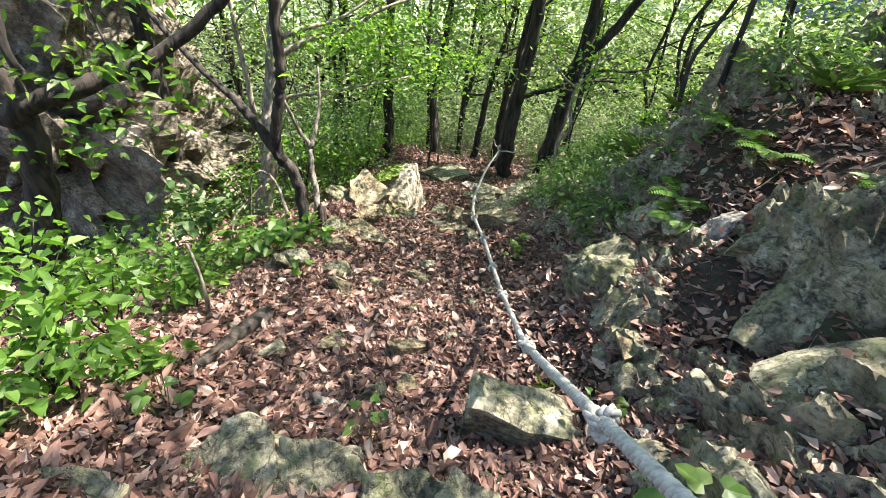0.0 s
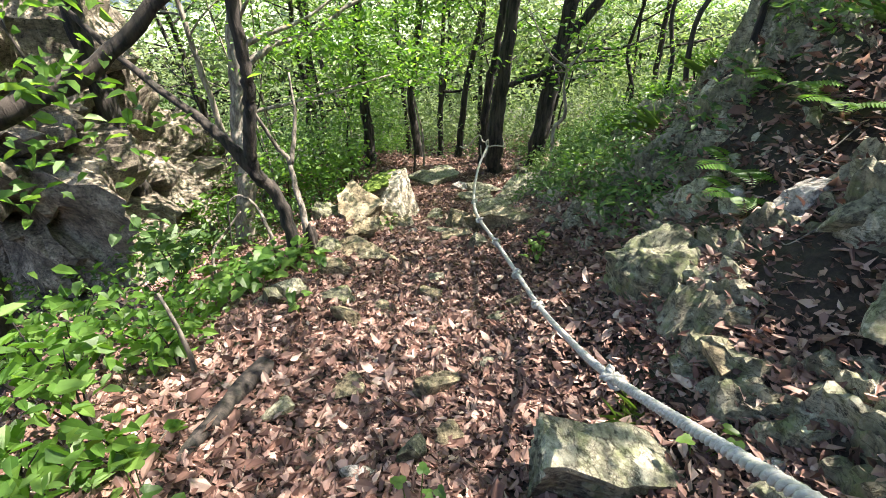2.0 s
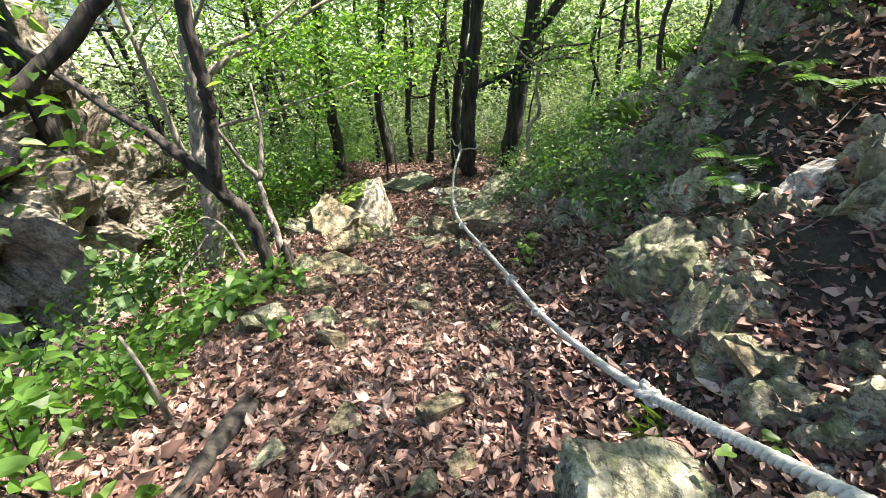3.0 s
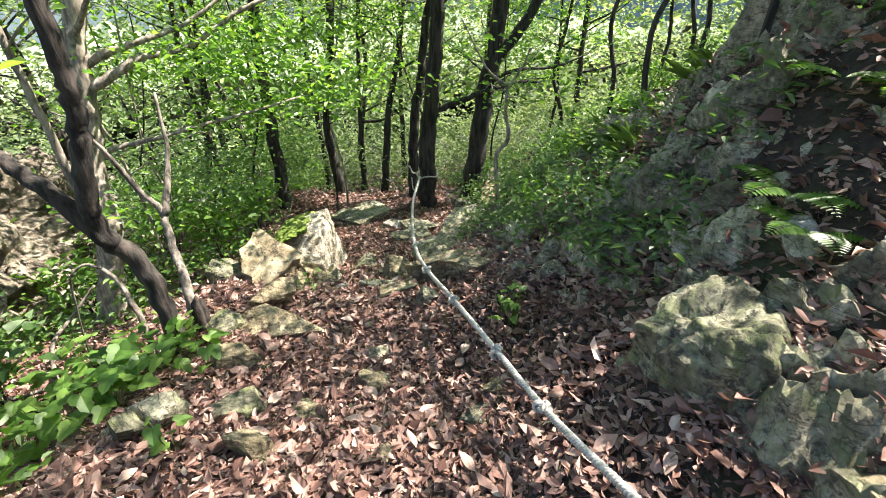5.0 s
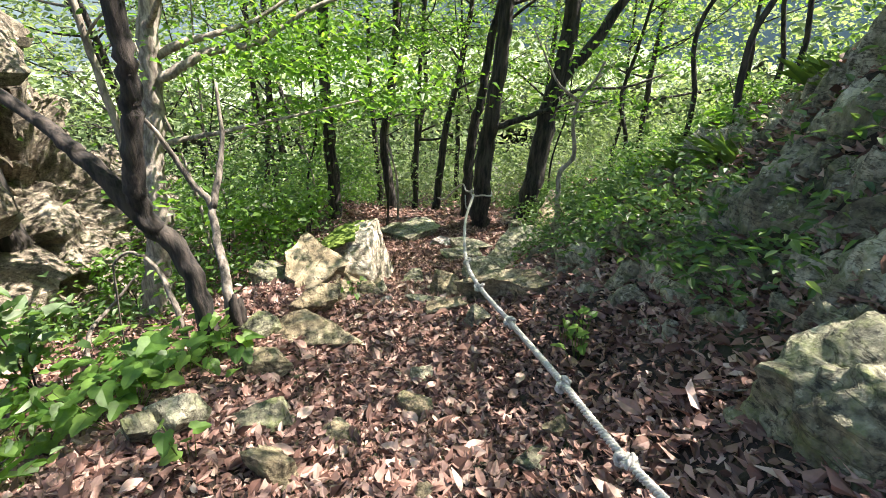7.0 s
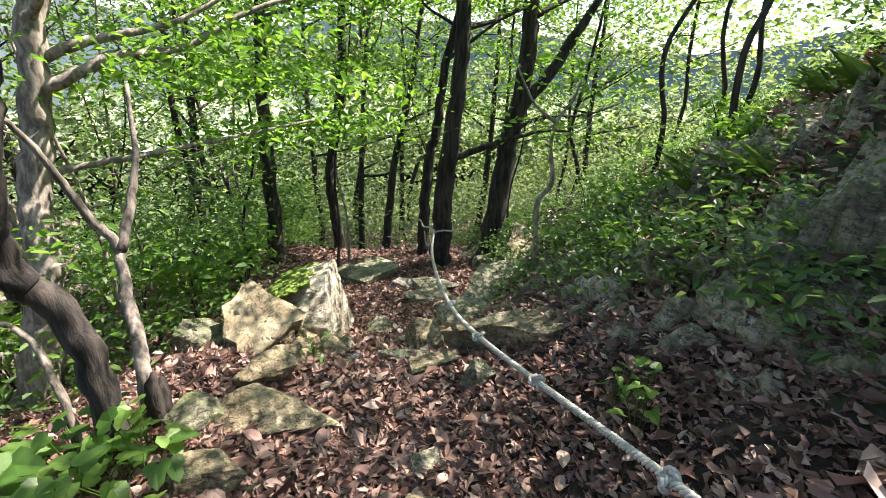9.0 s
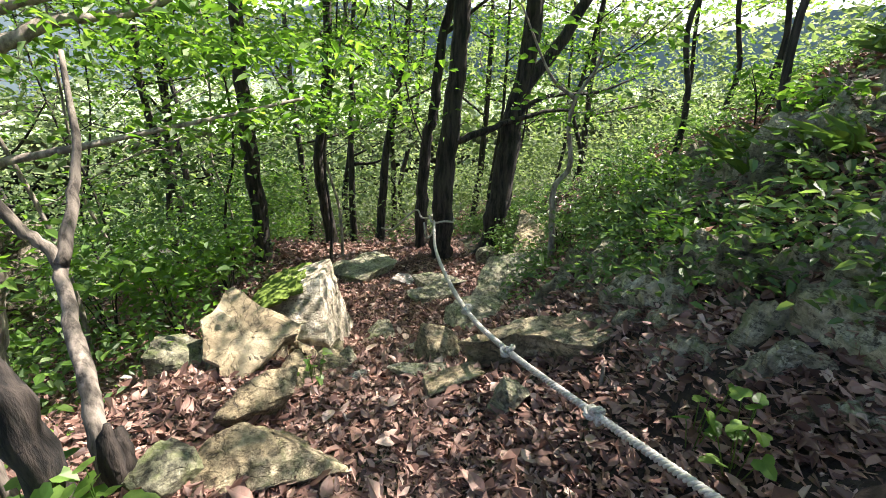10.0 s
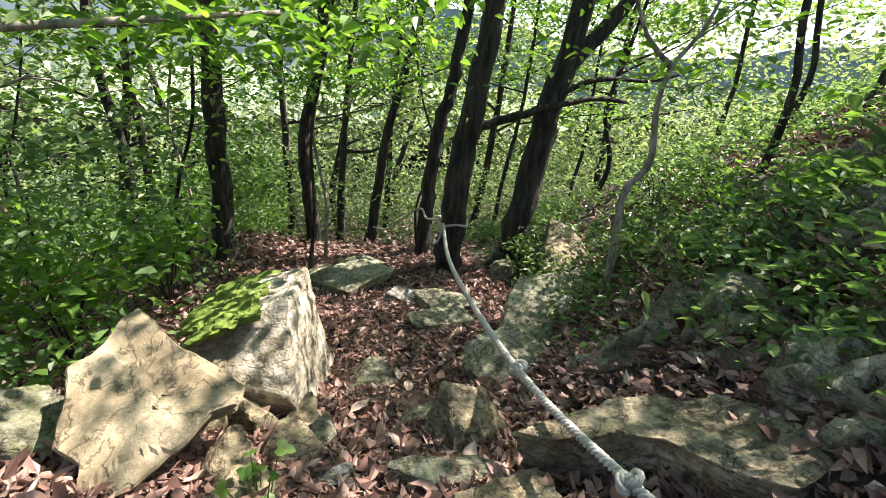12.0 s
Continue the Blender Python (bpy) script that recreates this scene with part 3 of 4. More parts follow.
for k, (x, y, a, b, h, turn, tilt, mat) in enumerate(SMALL):
    words = {"lichen_grey_stone": "grey lichened stone", "mossy_stone": "mossy grey-green stone", "tan_limestone": "tan angular limestone", "pale_limestone": "pale whitish limestone", "ledge_stone": "grey-green bedded rock slab"}[mat.name]
    rock("stone", words + (" set in the bank" if x > 1 else " half sunk in the leaf litter"), (x, y, gz_at(x, y) + h * 0.3), (a, b, h), (tilt / 2, -34, turn) if x > 1.7 and y < 3 else (tilt, tilt / 2, turn), mat, 100 + k, 5 if a > 0.15 else 4 if a > 0.08 else 3, rough=0.04, category="stone", group="stones on the path" if x < 1 else "stones in the bank")


def bed_height(x, y):
    """Bedrock above (+) or below (-) the soil of the bank: broken ledges that step up along dipping beds."""
    h = noise.fractal(Vector((x * 1.5 + y * 0.35, y * 1.1, 7.3)), 0.9, 2.1, 4) * 0.6
    spur = math.exp(-((x - 1.75 - 0.32 * (y - 3.0)) / 0.42) ** 2 - ((y - 3.3) / 0.95) ** 2)
    shelf = math.exp(-((x - 2.45) / 0.6) ** 2 - ((y - 1.9) / 0.9) ** 2)
    crag = math.exp(-((x - 2.5) / 0.55) ** 2 - ((y - 4.9) / 0.7) ** 2)
    h += 0.42 * spur + 0.3 * shelf + 0.22 * crag - 0.17
    s = 7.0 * (x * 0.6 + y * 0.22) + 1.7 * noise.fractal(Vector((x * 1.3, y * 0.9, 4.1)), 0.8, 2, 4)
    k = math.floor(s)
    f = s - k
    tread = 0.22 * (min(1.0, f * 7.0) - f)
    v, near2 = noise.voronoi(Vector((x * 3.4 + 0.35 * y, y * 2.1, 0.5 + 0.37 * k)))[0][:2]
    joint = -0.2 * max(0.0, 1.0 - (near2 - v) / 0.12)
    return h + tread + joint + 0.13 * noise.fractal(Vector((x * 6.0, y * 5.0, 2)), 0.6, 2, 5) + 0.08 * noise.turbulence(Vector((x * 12, y * 10, 5)), 3, True)


BED_STEP = 0.021
BX, BY = np.arange(0.95, 5.2, BED_STEP), np.arange(0.2, 8.0, BED_STEP)
bx, by = np.meshgrid(BX, BY, indexing="ij")
bed = np.array([bed_height(x, y) for x, y in zip(bx.ravel(), by.ravel())]).reshape(bx.shape)
rim = np.clip((bx - 0.95) / 0.5, 0, 1) * np.clip((8.0 - by) / 1.5, 0, 1) * np.clip((5.2 - bx) / 0.5, 0, 1)
bed_z = G(bx, by) + bed * 0.55 * rim - 0.16 * (1 - rim)


def bedrock_mesh():
    n, m = bx.shape
    a, c = np.meshgrid(np.arange(n - 1), np.arange(m - 1), indexing="ij")
    return array_mesh("bank_bedrock", np.stack([bx - bed * 0.25, by, bed_z], -1).reshape(-1, 3),
                      np.stack([a * m + c, (a + 1) * m + c, (a + 1) * m + c + 1, a * m + c + 1], -1).reshape(-1, 4), LEDGE_STONE)


tagged(new("bank_bedrock", bedrock_mesh()), "grey-green lichened bedrock ledges showing through the bank", "rock", kind="structure")
cliff = hub("rock_cliff", (-6.2, 7.6, -4), "tall grey-brown rock cliff behind the trees", "cliff")
for k, (x, y, z, a, b, h) in enumerate([(-5.9, 5.7, -1.6, 1.5, 1.2, 2.7), (-5.2, 7.5, -2.6, 1.1, 1.1, 2.1), (-6.9, 6.9, 0.6, 2.0, 1.6, 3.4), (-5.0, 8.9, -3.2, 1.0, 1.0, 1.4)]):
    ob = part("cliff_face", rock_mesh("cliff_face", (a, b, h), CLIFF_STONE, 60 + k, 6, rough=0.2, beds=8), cliff)
    ob.location = Vector((x, y, z)) - cliff.location


# ---- rope ----
def strand_path(pts, n):
    p = np.asarray(pts, float)
    s = np.concatenate([[0], np.cumsum(np.linalg.norm(np.diff(p, axis=0), axis=1))])
    t = np.linspace(0, s[-1], n)
    return np.stack([np.interp(t, s, p[:, j]) for j in range(3)], 1), s[-1]


def rope_strands(points, radius, lay=0.062):
    e = np.vstack([2 * np.array(points[0]) - points[1], points, 2 * np.array(points[-1]) - points[-2]]).astype(float)
    fine = []
    for k in range(1, len(e) - 2):
        for f in np.linspace(0, 1, 14, endpoint=False):
            a, b, c, d = e[k - 1], e[k], e[k + 1], e[k + 2]
            fine.append(0.5 * (2 * b + (c - a) * f + (2 * a - 5 * b + 4 * c - d) * f * f + (3 * b - a - 3 * c + d) * f ** 3))
    fine.append(e[-2])
    _, length = strand_path(fine, 2)
    q, _ = strand_path(fine, int(length / 0.012))
    tan = units(np.gradient(q, axis=0))
    s = units(np.cross(tan, [[0, 0, 1.0]]))
    u = np.cross(s, tan)
    turn = np.linspace(0, length / lay * 2 * np.pi, len(q))
    sides, n = 6, len(q)
    out = []
    for k in range(3):
        a = turn + k * 2 * np.pi / 3
        c = q + radius * 0.52 * (np.cos(a)[:, None] * s + np.sin(a)[:, None] * u)
        b = np.arange(sides) * 2 * np.pi / sides
        v = c[:, None] + radius * 0.56 * (np.cos(b)[None, :, None] * s[:, None] + np.sin(b)[None, :, None] * u[:, None])
        i, j = np.meshgrid(np.arange(n - 1), np.arange(sides), indexing="ij")
        out.append((v.reshape(-1, 3), np.stack([i * sides + j, i * sides + (j + 1) % sides, (i + 1) * sides + (j + 1) % sides, (i + 1) * sides + j], -1).reshape(-1, 4)))
    return out


def rope_mesh(name, points, radius):
    V, Q, o = [], [], 0
    for v, q in rope_strands(points, radius):
        V.append(v), Q.append(q + o)
        o += len(v)
    return array_mesh(name, np.vstack(V), np.vstack(Q), ROPE, True)


ROPE_R = 0.018
ROPE_LINE = [(0.9, -1.6, 1.75), (0.72, -0.4, 0.9), (0.7, 0.6, 0.13), (0.7, 1.49, -0.55), (0.73, 2.1, -0.95), (0.72, 2.68, -1.24), (0.66, 3.25, -1.38), (0.61, 4.06, -1.64), (0.515, 4.75, -1.8), (0.5, 5.4, -1.95), (0.58, 6.3, -2.12), (0.74, 7.4, -2.3), (0.99, 8.5, -2.4)]
rope = thing("rope", None, "thick weathered white twisted guide rope tied to a tree", "rope")
part("rope_line", rope_mesh("rope_line", ROPE_LINE, ROPE_R), rope)


def knot_mesh(name, size):
    t = np.linspace(0, 2 * np.pi, 60)
    pts = np.stack([(np.sin(t) + 2 * np.sin(2 * t)) * 0.36, (np.cos(t) - 2 * np.cos(2 * t)) * 0.36, -np.sin(3 * t) * 0.5], 1) * size
    return rope_mesh(name, pts, ROPE_R * 0.85)


def on_rope(y):
    r = np.array(ROPE_LINE)
    return [float(np.interp(y, r[:, 1], r[:, k])) for k in range(3)]


for k, y in enumerate((0.6, 1.49, 2.68, 3.2, 4.06, 4.75, 5.49)):
    ob = part("knot", knot_mesh("knot", 0.034), rope, "greenish overhand knot")
    ob.matrix_world = pose(*on_rope(y), 30, 20 * k, 60 * k)


# ---- trees ----
def crown_points(rng, tips, count, radius):
    k = rng.integers(0, len(tips), count)
    p = np.asarray(tips)[k]
    d = rng.normal(0, 1, (count, 3)) * np.array([[radius, radius, radius * 0.16]])
    return p + d


def tree(name, label, trunk, radius, mat, height, seed, leaves=5000, leaf=0.08, leafmat=None, limbs=(), reach=1.6, low=0.45, boughs=9, clump=0.42, sides=10, group="woodland trees"):
    """trunk: points from the base up; it goes on to height; limbs: extra (points, radius) drawn branches."""
    rng = np.random.default_rng(seed)
    base = Vector(trunk[0])
    ob = hub(name, base, label, "tree", group)
    pts = [np.array(p, float) - np.array(base) for p in trunk]
    pts[0] = pts[0] - np.array([0, 0, 0.25])
    lean = pts[-1] - pts[-2]
    lean = lean / np.linalg.norm(lean)
    while pts[-1][2] < height:
        lean = lean * 0.75 + np.array([0, 0, 0.25]) + rng.normal(0, 0.06, 3)
        lean /= np.linalg.norm(lean)
        pts.append(pts[-1] + lean * 0.9)
    z = np.array([p[2] for p in pts])
    top = z.max()
    rad = radius * np.clip(1 - 0.82 * np.clip(z, 0, None) / (top + 0.3), 0.12, 1)
    rad[0] *= 1.5
    flare = [pts[0], pts[0] + (pts[1] - pts[0]) * 0.22] + pts[1:]
    frad = [rad[0], radius * 1.05] + list(rad[1:])
    part("trunk", tube_mesh("trunk", [tube(flare, frad, sides, 0.05, seed)], mat), ob)
    tips = []
    P = np.array(pts)
    for k in range(boughs):
        h = top * (low + (0.97 - low) * (k + rng.uniform(0, 0.8)) / boughs)
        a = np.array([np.interp(h, z, P[:, j]) for j in range(3)])
        ang = k * 2.4 + rng.uniform(-0.5, 0.5)
        L = reach * (1.15 - 0.6 * h / top) * rng.uniform(0.75, 1.25)
        d = np.array([math.cos(ang), math.sin(ang), rng.uniform(0.15, 0.7)])
        mid = a + d * L * 0.5 + rng.normal(0, 0.08, 3)
        end = a + d * L + np.array([0, 0, rng.uniform(-0.1, 0.25)])
        r0 = radius * 0.42 * (1.1 - 0.7 * h / top)
        limb = [tube([a, mid, end], [r0, r0 * 0.6, 0.008], 6, 0.06, seed + k, 4)]
        tips += [end, mid * 0.4 + end * 0.6]
        for _ in range(4):
            f = rng.uniform(0.35, 0.95)
            s = a + (end - a) * f
            e = s + units(rng.normal(0, 1, (1, 3)))[0] * np.array([1, 1, 0.4]) * L * 0.42
            limb.append(tube([s, (s + e) / 2 + rng.normal(0, 0.03, 3), e], [r0 * 0.35, r0 * 0.22, 0.005], 4, 0.05, seed + 7 * k, 2))
            tips += [e, (s + e) / 2]
        branch = part("branch", tube_mesh("branch", limb, mat), ob)
        if leaves:
            own = crown_points(rng, tips[-10:], leaves // boughs, clump)
            part("foliage", leaf_mesh("foliage", rng, own, leafmat or OAK_LEAF, leaf, flat=0.74), branch, "green oak leaves lit from above")["kind"] = "stuff"
    for k, (lp, lr) in enumerate(limbs):
        lp = [np.array(p) - np.array(base) for p in lp]
        part("branch", tube_mesh("branch", [tube(lp, np.linspace(lr, lr * 0.35, len(lp)), 8, 0.06, seed + 50 + k, 5)], mat), ob)
    return ob


OAK = "dark-barked oak with a rough trunk and green leaves"
tree("oak_tree", "dark-barked leaning oak with a white rope tied round it", [(1.19, 8.65, -3.1), (1.13, 8.65, -2.39), (1.18, 8.65, -1.52), (1.3, 8.65, -0.36), (1.31, 8.65, 0.66)], 0.145, DARK_BARK, 7, 1, 2387,
     limbs=[([(1.22, 8.63, -1.36), (1.65, 8.6, -1.22), (1.98, 8.6, -1.1), (2.58, 8.6, -0.95), (2.98, 8.6, -0.95)], 0.06)])
tree("oak_tree", "dark-barked forked oak leaning over the bank", [(1.92, 8.7, -2.83), (2.02, 8.7, -2.06), (2.14, 8.7, -1.04), (2.28, 8.7, 0.04), (2.25, 8.7, 0.73)], 0.155, DARK_BARK, 7, 2, 2387,
     limbs=[([(2.18, 8.68, -0.72), (2.69, 8.65, -0.05), (3.0, 8.65, 0.47), (3.2, 8.65, 0.79), (3.5, 8.6, 1.4)], 0.085), ([(2.12, 8.7, -1.0), (2.5, 8.5, -0.75), (3.1, 8.4, -0.7), (3.6, 8.3, -0.5)], 0.035)])
tree("oak_tree", OAK, [(0.96, 9.3, -3.13), (1.0, 9.3, -2.35), (1.05, 9.3, -1.51), (1.15, 9.3, -0.99), (1.25, 9.3, -0.11)], 0.095, DARK_BARK, 6, 3, 1193)
tree("oak_tree", OAK, [(-1.28, 8.69, -3.06), (-1.26, 8.69, -2.24), (-1.27, 8.69, -1.37), (-1.25, 8.69, -0.45), (-1.17, 8.69, 0.5)], 0.105, DARK_BARK, 7, 4, 2046)
tree("oak_tree", OAK, [(-0.35, 9.8, -3.15), (-0.44, 9.8, -2.43), (-0.48, 9.8, -1.76), (-0.3, 9.8, -0.71), (-0.19, 9.8, 0.68)], 0.1, DARK_BARK, 7, 5, 2046)
tree("oak_tree", OAK, [(0.53, 11.35, -3.95), (0.65, 11.35, -2.93), (0.77, 11.35, -1.87), (1.0, 11.35, -0.79), (1.18, 11.35, 0.4)], 0.09, DARK_BARK, 6, 7, 1534)
tree("oak_tree", OAK, [(0.11, 12.5, -4.25), (0.15, 12.5, -2.35), (0.22, 12.5, -0.9), (0.33, 12.5, 0.41)], 0.08, DARK_BARK, 7, 6, 1534,
     limbs=[([(0.18, 12.5, -2.5), (0.6, 12.4, -2.45), (1.0, 12.4, -2.3)], 0.04)])
tree("oak_tree", OAK, [(1.43, 15.0, -5.0), (1.4, 15.0, -3.38), (1.4, 15.0, -1.95), (1.45, 15.0, -0.77)], 0.08, DARK_BARK, 6, 8, 1534)
tree("oak_tree", OAK, [(-2.79, 10.9, -3.95), (-2.81, 10.9, -2.5), (-2.98, 10.9, -1.04), (-2.91, 10.9, -0.01)], 0.075, DARK_BARK, 6.5, 9, 1705)
tree("oak_tree", OAK, [(-2.9, 11.8, -4.2), (-2.86, 11.8, -2.4), (-2.94, 11.8, -1.43), (-2.82, 11.8, 0.02)], 0.065, DARK_BARK, 6.5, 10, 1705)
tree("oak_tree", OAK, [(-4.1, 6.0, -3.1), (-4.04, 6.0, -2.37), (-4.02, 6.0, -1.51), (-3.98, 6.0, -0.58), (-3.96, 6.0, 0.03)], 0.15, DARK_BARK, 7, 11, 800)
tree("twin_stem_tree", "low dark tree forking into a leaning arm and an upright arm", [(-1.43, 4.27, -1.96), (-1.44, 4.25, -1.49), (-1.49, 4.25, -1.21), (-1.61, 4.22, -0.93), (-1.61, 4.2, -0.71), (-1.54, 4.2, -0.44), (-1.48, 4.2, -0.13), (-1.46, 4.2, 0.19)], 0.07, BROWN_BARK, 6, 12, 4000, low=0.6,
     limbs=[([(-1.56, 4.22, -1.02), (-1.75, 4.22, -0.72), (-1.91, 4.25, -0.54), (-2.06, 4.3, -0.41), (-2.5, 4.4, -0.05), (-3.0, 4.5, 0.5)], 0.064)])
tree("dead_tree", "bleached dead stem forking into two bare prongs", [(-1.34, 4.35, -2.0), (-1.33, 4.4, -1.7), (-1.36, 4.5, -1.5), (-1.45, 4.7, -1.31), (-1.51, 4.85, -1.1), (-1.6, 4.85, -0.95), (-1.68, 4.85, -0.76), (-1.73, 4.8, -0.58), (-1.79, 4.75, -0.44)], 0.046, DEAD_WOOD, 1, 13, 0, boughs=0,
     limbs=[([(-1.49, 4.83, -1.12), (-1.45, 5.0, -0.86), (-1.43, 5.1, -0.65), (-1.47, 5.28, -0.31)], 0.031)])
stump = bpy.data.objects["dead_tree"]
for k, (x, y) in enumerate([(-1.29, 4.36), (-1.27, 4.4), (-1.31, 4.43)]):
    ob = part("splinter", tube_mesh("splinter", [tube([(0, 0, -0.12), (0.0, 0.0, 0.2), (0.02, 0.01, 0.34 - 0.05 * k)], [0.05, 0.045, 0.012], 7, 0.12, 45 + k, 4)], BROWN_BARK), stump, "dark broken stump edge")
    ob.location = Vector((x, y, gz_at(x, y))) - stump.location
tree("pale_tree", "slender pale-barked tree with spreading branches", [(-2.64, 5.5, -2.6), (-2.45, 5.6, -1.99), (-2.35, 5.7, -1.5), (-2.4, 5.85, -1.11), (-2.31, 5.95, -0.62), (-2.25, 6.0, -0.16), (-2.17, 6.05, 0.26)], 0.12, PALE_BARK, 6, 14, 3000, leafmat=FRESH_LEAF,
     limbs=[([(-2.24, 6.0, -0.22), (-1.96, 6.05, -0.09), (-1.77, 6.1, -0.04), (-1.58, 6.2, 0.02), (-1.34, 6.3, 0.13), (-0.8, 6.5, 0.5)], 0.04), ([(-2.28, 5.96, -0.42), (-1.98, 6.0, -0.27), (-1.85, 6.05, -0.19), (-1.67, 6.15, -0.14), (-1.41, 6.3, -0.09), (-0.94, 6.4, 0.19), (-0.5, 6.5, 0.35)], 0.05),
            ([(-2.34, 5.9, -0.95), (-2.12, 6.0, -0.91), (-1.82, 6.0, -0.85), (-1.54, 6.1, -0.8), (-1.07, 6.2, -0.71), (-0.5, 6.4, -0.6)], 0.028), ([(-2.22, 6.0, 0.0), (-2.0, 5.8, 0.2), (-1.75, 5.6, 0.45)], 0.03)])
tree("pale_tree", "thin pale-barked stem behind the forked tree", [(-2.6, 5.9, -2.75), (-2.62, 5.95, -2.0), (-2.68, 6.0, -1.2), (-2.72, 6.0, -0.4), (-2.75, 6.0, 0.2)], 0.05, PALE_BARK, 4, 16, 500, leafmat=FRESH_LEAF, boughs=5, low=0.5, reach=1.0)
tree("near_tree", "brown tree with a thick branch reaching over the path", [(-3.1, 2.55, -1.95), (-3.0, 2.6, -1.6), (-2.7, 2.6, -0.72), (-2.57, 2.6, -0.2), (-2.6, 2.6, 0.06), (-2.75, 2.6, 0.5)], 0.12, BROWN_BARK, 5, 15, 2500, low=0.65, leafmat=FRESH_LEAF,
     limbs=[([(-2.6, 2.55, -0.14), (-2.46, 2.55, -0.01), (-2.1, 2.7, 0.11), (-1.73, 2.9, 0.28), (-1.3, 3.0, 0.6), (-0.95, 3.1, 1.0)], 0.075), ([(-2.35, 2.6, 0.03), (-2.42, 2.55, 0.3), (-2.38, 2.6, 0.7), (-2.45, 2.6, 1.1)], 0.03), ([(-1.95, 2.8, 0.17), (-2.0, 2.8, 0.4), (-2.05, 2.8, 0.75)], 0.01)])
# Bank saplings; the last three are unseen, added to dapple the near path.
for k, (x, y, r, hgt) in enumerate([(3.33, 7.0, 0.035, 5), (4.6, 7.3, 0.035, 5), (2.87, 5.5, 0.028, 4.5), (2.25, 3.75, 0.022, 3.5), (4.2, 10.5, 0.045, 5.5), (5.5, 5.0, 0.04, 5), (2.9, 11.5, 0.05, 6), (5.6, 8.8, 0.04, 6), (6.8, 10.8, 0.045, 6.5), (5.0, 12.5, 0.04, 6.5), (4.4, 2.6, 0.045, 5), (3.1, 0.3, 0.07, 4.5), (3.4, -1.4, 0.08, 4.5)]):
    z = gz_at(x, y)
    tree("sapling", "thin dark sapling on the bank, in view or added for shade", [(x, y, z), (x + 0.16 * math.sin(k * 2.1), y, z + 0.7), (x - 0.14 * math.cos(k * 1.7), y + 0.05, z + 1.5), (x + 0.28 * math.sin(k * 1.3 + 1), y, z + 2.3)], r, DARK_BARK, hgt, 30 + k, 3600 if y < 6 else 2400, leafmat=FRESH_LEAF, low=0.3)
# Added out of view: its crown only casts dappled shade on the near path.
tree("oak_tree", "unseen oak added on the bank to shade the start of the path", [(2.9, 0.9, gz_at(2.9, 0.9)), (2.9, 0.95, gz_at(2.9, 0.9) + 1.5), (2.8, 1.0, gz_at(2.9, 0.9) + 3.0)], 0.07, DARK_BARK, 5.5, 17, 3800, reach=2.4, low=0.5)
tree("curved_sapling", "pale crooked sapling growing at the foot of the bank", [(1.78, 6.6, -2.2), (1.72, 6.6, -1.75), (1.69, 6.6, -1.43), (1.83, 6.6, -1.21), (1.76, 6.6, -0.87), (1.79, 6.6, -0.61), (1.93, 6.6, -0.4), (2.0, 6.6, -0.21)], 0.035, PALE_BARK, 1.8, 40, 300, reach=0.6, boughs=4, low=0.7,
     limbs=[([(1.79, 6.6, -0.62), (1.58, 6.6, -0.48), (1.45, 6.6, -0.32), (1.2, 6.6, 0.1)], 0.018)])
for k, (x, y, r, hgt) in enumerate([(-3.5, 12.5, 0.08, 7), (-5, 10, 0.08, 7), (-6.5, 13.5, 0.1, 8), (-0.8, 13, 0.08, 7.5), (3.4, 14, 0.09, 7.5), (0.2, 16, 0.09, 8), (6, 13, 0.09, 7), (-3.6, 17, 0.1, 8.5), (-9, 9, 0.1, 7), (2.2, 18, 0.1, 8.5)]):
    z = gz_at(x, y)
    tree("oak_tree", OAK, [(x, y, z), (x + 0.15 * math.sin(k * 2.0), y, z + 1.2), (x + 0.3 * math.cos(k * 1.4), y, z + 3.0)], r, DARK_BARK, hgt, 60 + k, 2900, leaf=0.1, reach=2.2, clump=0.55, low=0.25, boughs=11, sides=7, leafmat=HAZED_LEAF)

for k, (x, y, hgt) in enumerate([(-0.25, 9.0, 4.2), (-0.45, 8.6, 3.6), (-1.6, 8.8, 4.5), (-2.9, 8.4, 4.2), (-3.4, 9.6, 4.5), (1.25, 10.6, 4.5), (-1.9, 9.8, 4.5), (-4.2, 11, 5.0), (2.6, 9.6, 4.0), (-2.5, 6.6, 4.0)]):
    z = gz_at(x, y)
    tree("slender_sapling", "slender bare-stemmed sapling with few leaves", [(x, y, z), (x + 0.1 * math.sin(k * 2.3), y, z + 0.7), (x - 0.14 * math.cos(k * 1.9), y + 0.05, z + 1.5), (x + 0.2 * math.sin(k * 1.1), y, z + 2.3)], 0.022, PALE_BARK if k % 3 == 0 else DARK_BARK, hgt, 90 + k, 450, leaf=0.075, leafmat=FRESH_LEAF, low=0.35, boughs=6, reach=0.9, sides=6, group="saplings")

# ---- far woods and undergrowth ----
rng = np.random.default_rng(5)


def clumps(rng, n, per, place, radius):
    c = place(n)
    return np.repeat(c, per, axis=0) + rng.normal(0, 1, (n * per, 3)) * radius


def far_place(n):
    y = 15 + 45 * rng.uniform(0, 1, n) ** 1.4
    x = rng.uniform(-1, 1, n) * (8 + y * 0.9)
    return np.stack([x, y, G(x, y) + rng.uniform(0.3, 8.5, n)], 1)


# Far foliage carries its haze in the leaf colour.
thing("far_woods", leaf_mesh("far_woods", rng, clumps(rng, 2000, 24, far_place, np.array([[0.9, 0.9, 0.4]])), HAZED_LEAF, 0.26, 0.6, 0.5), "sunlit green woods down the valley", "woods", kind="stuff")


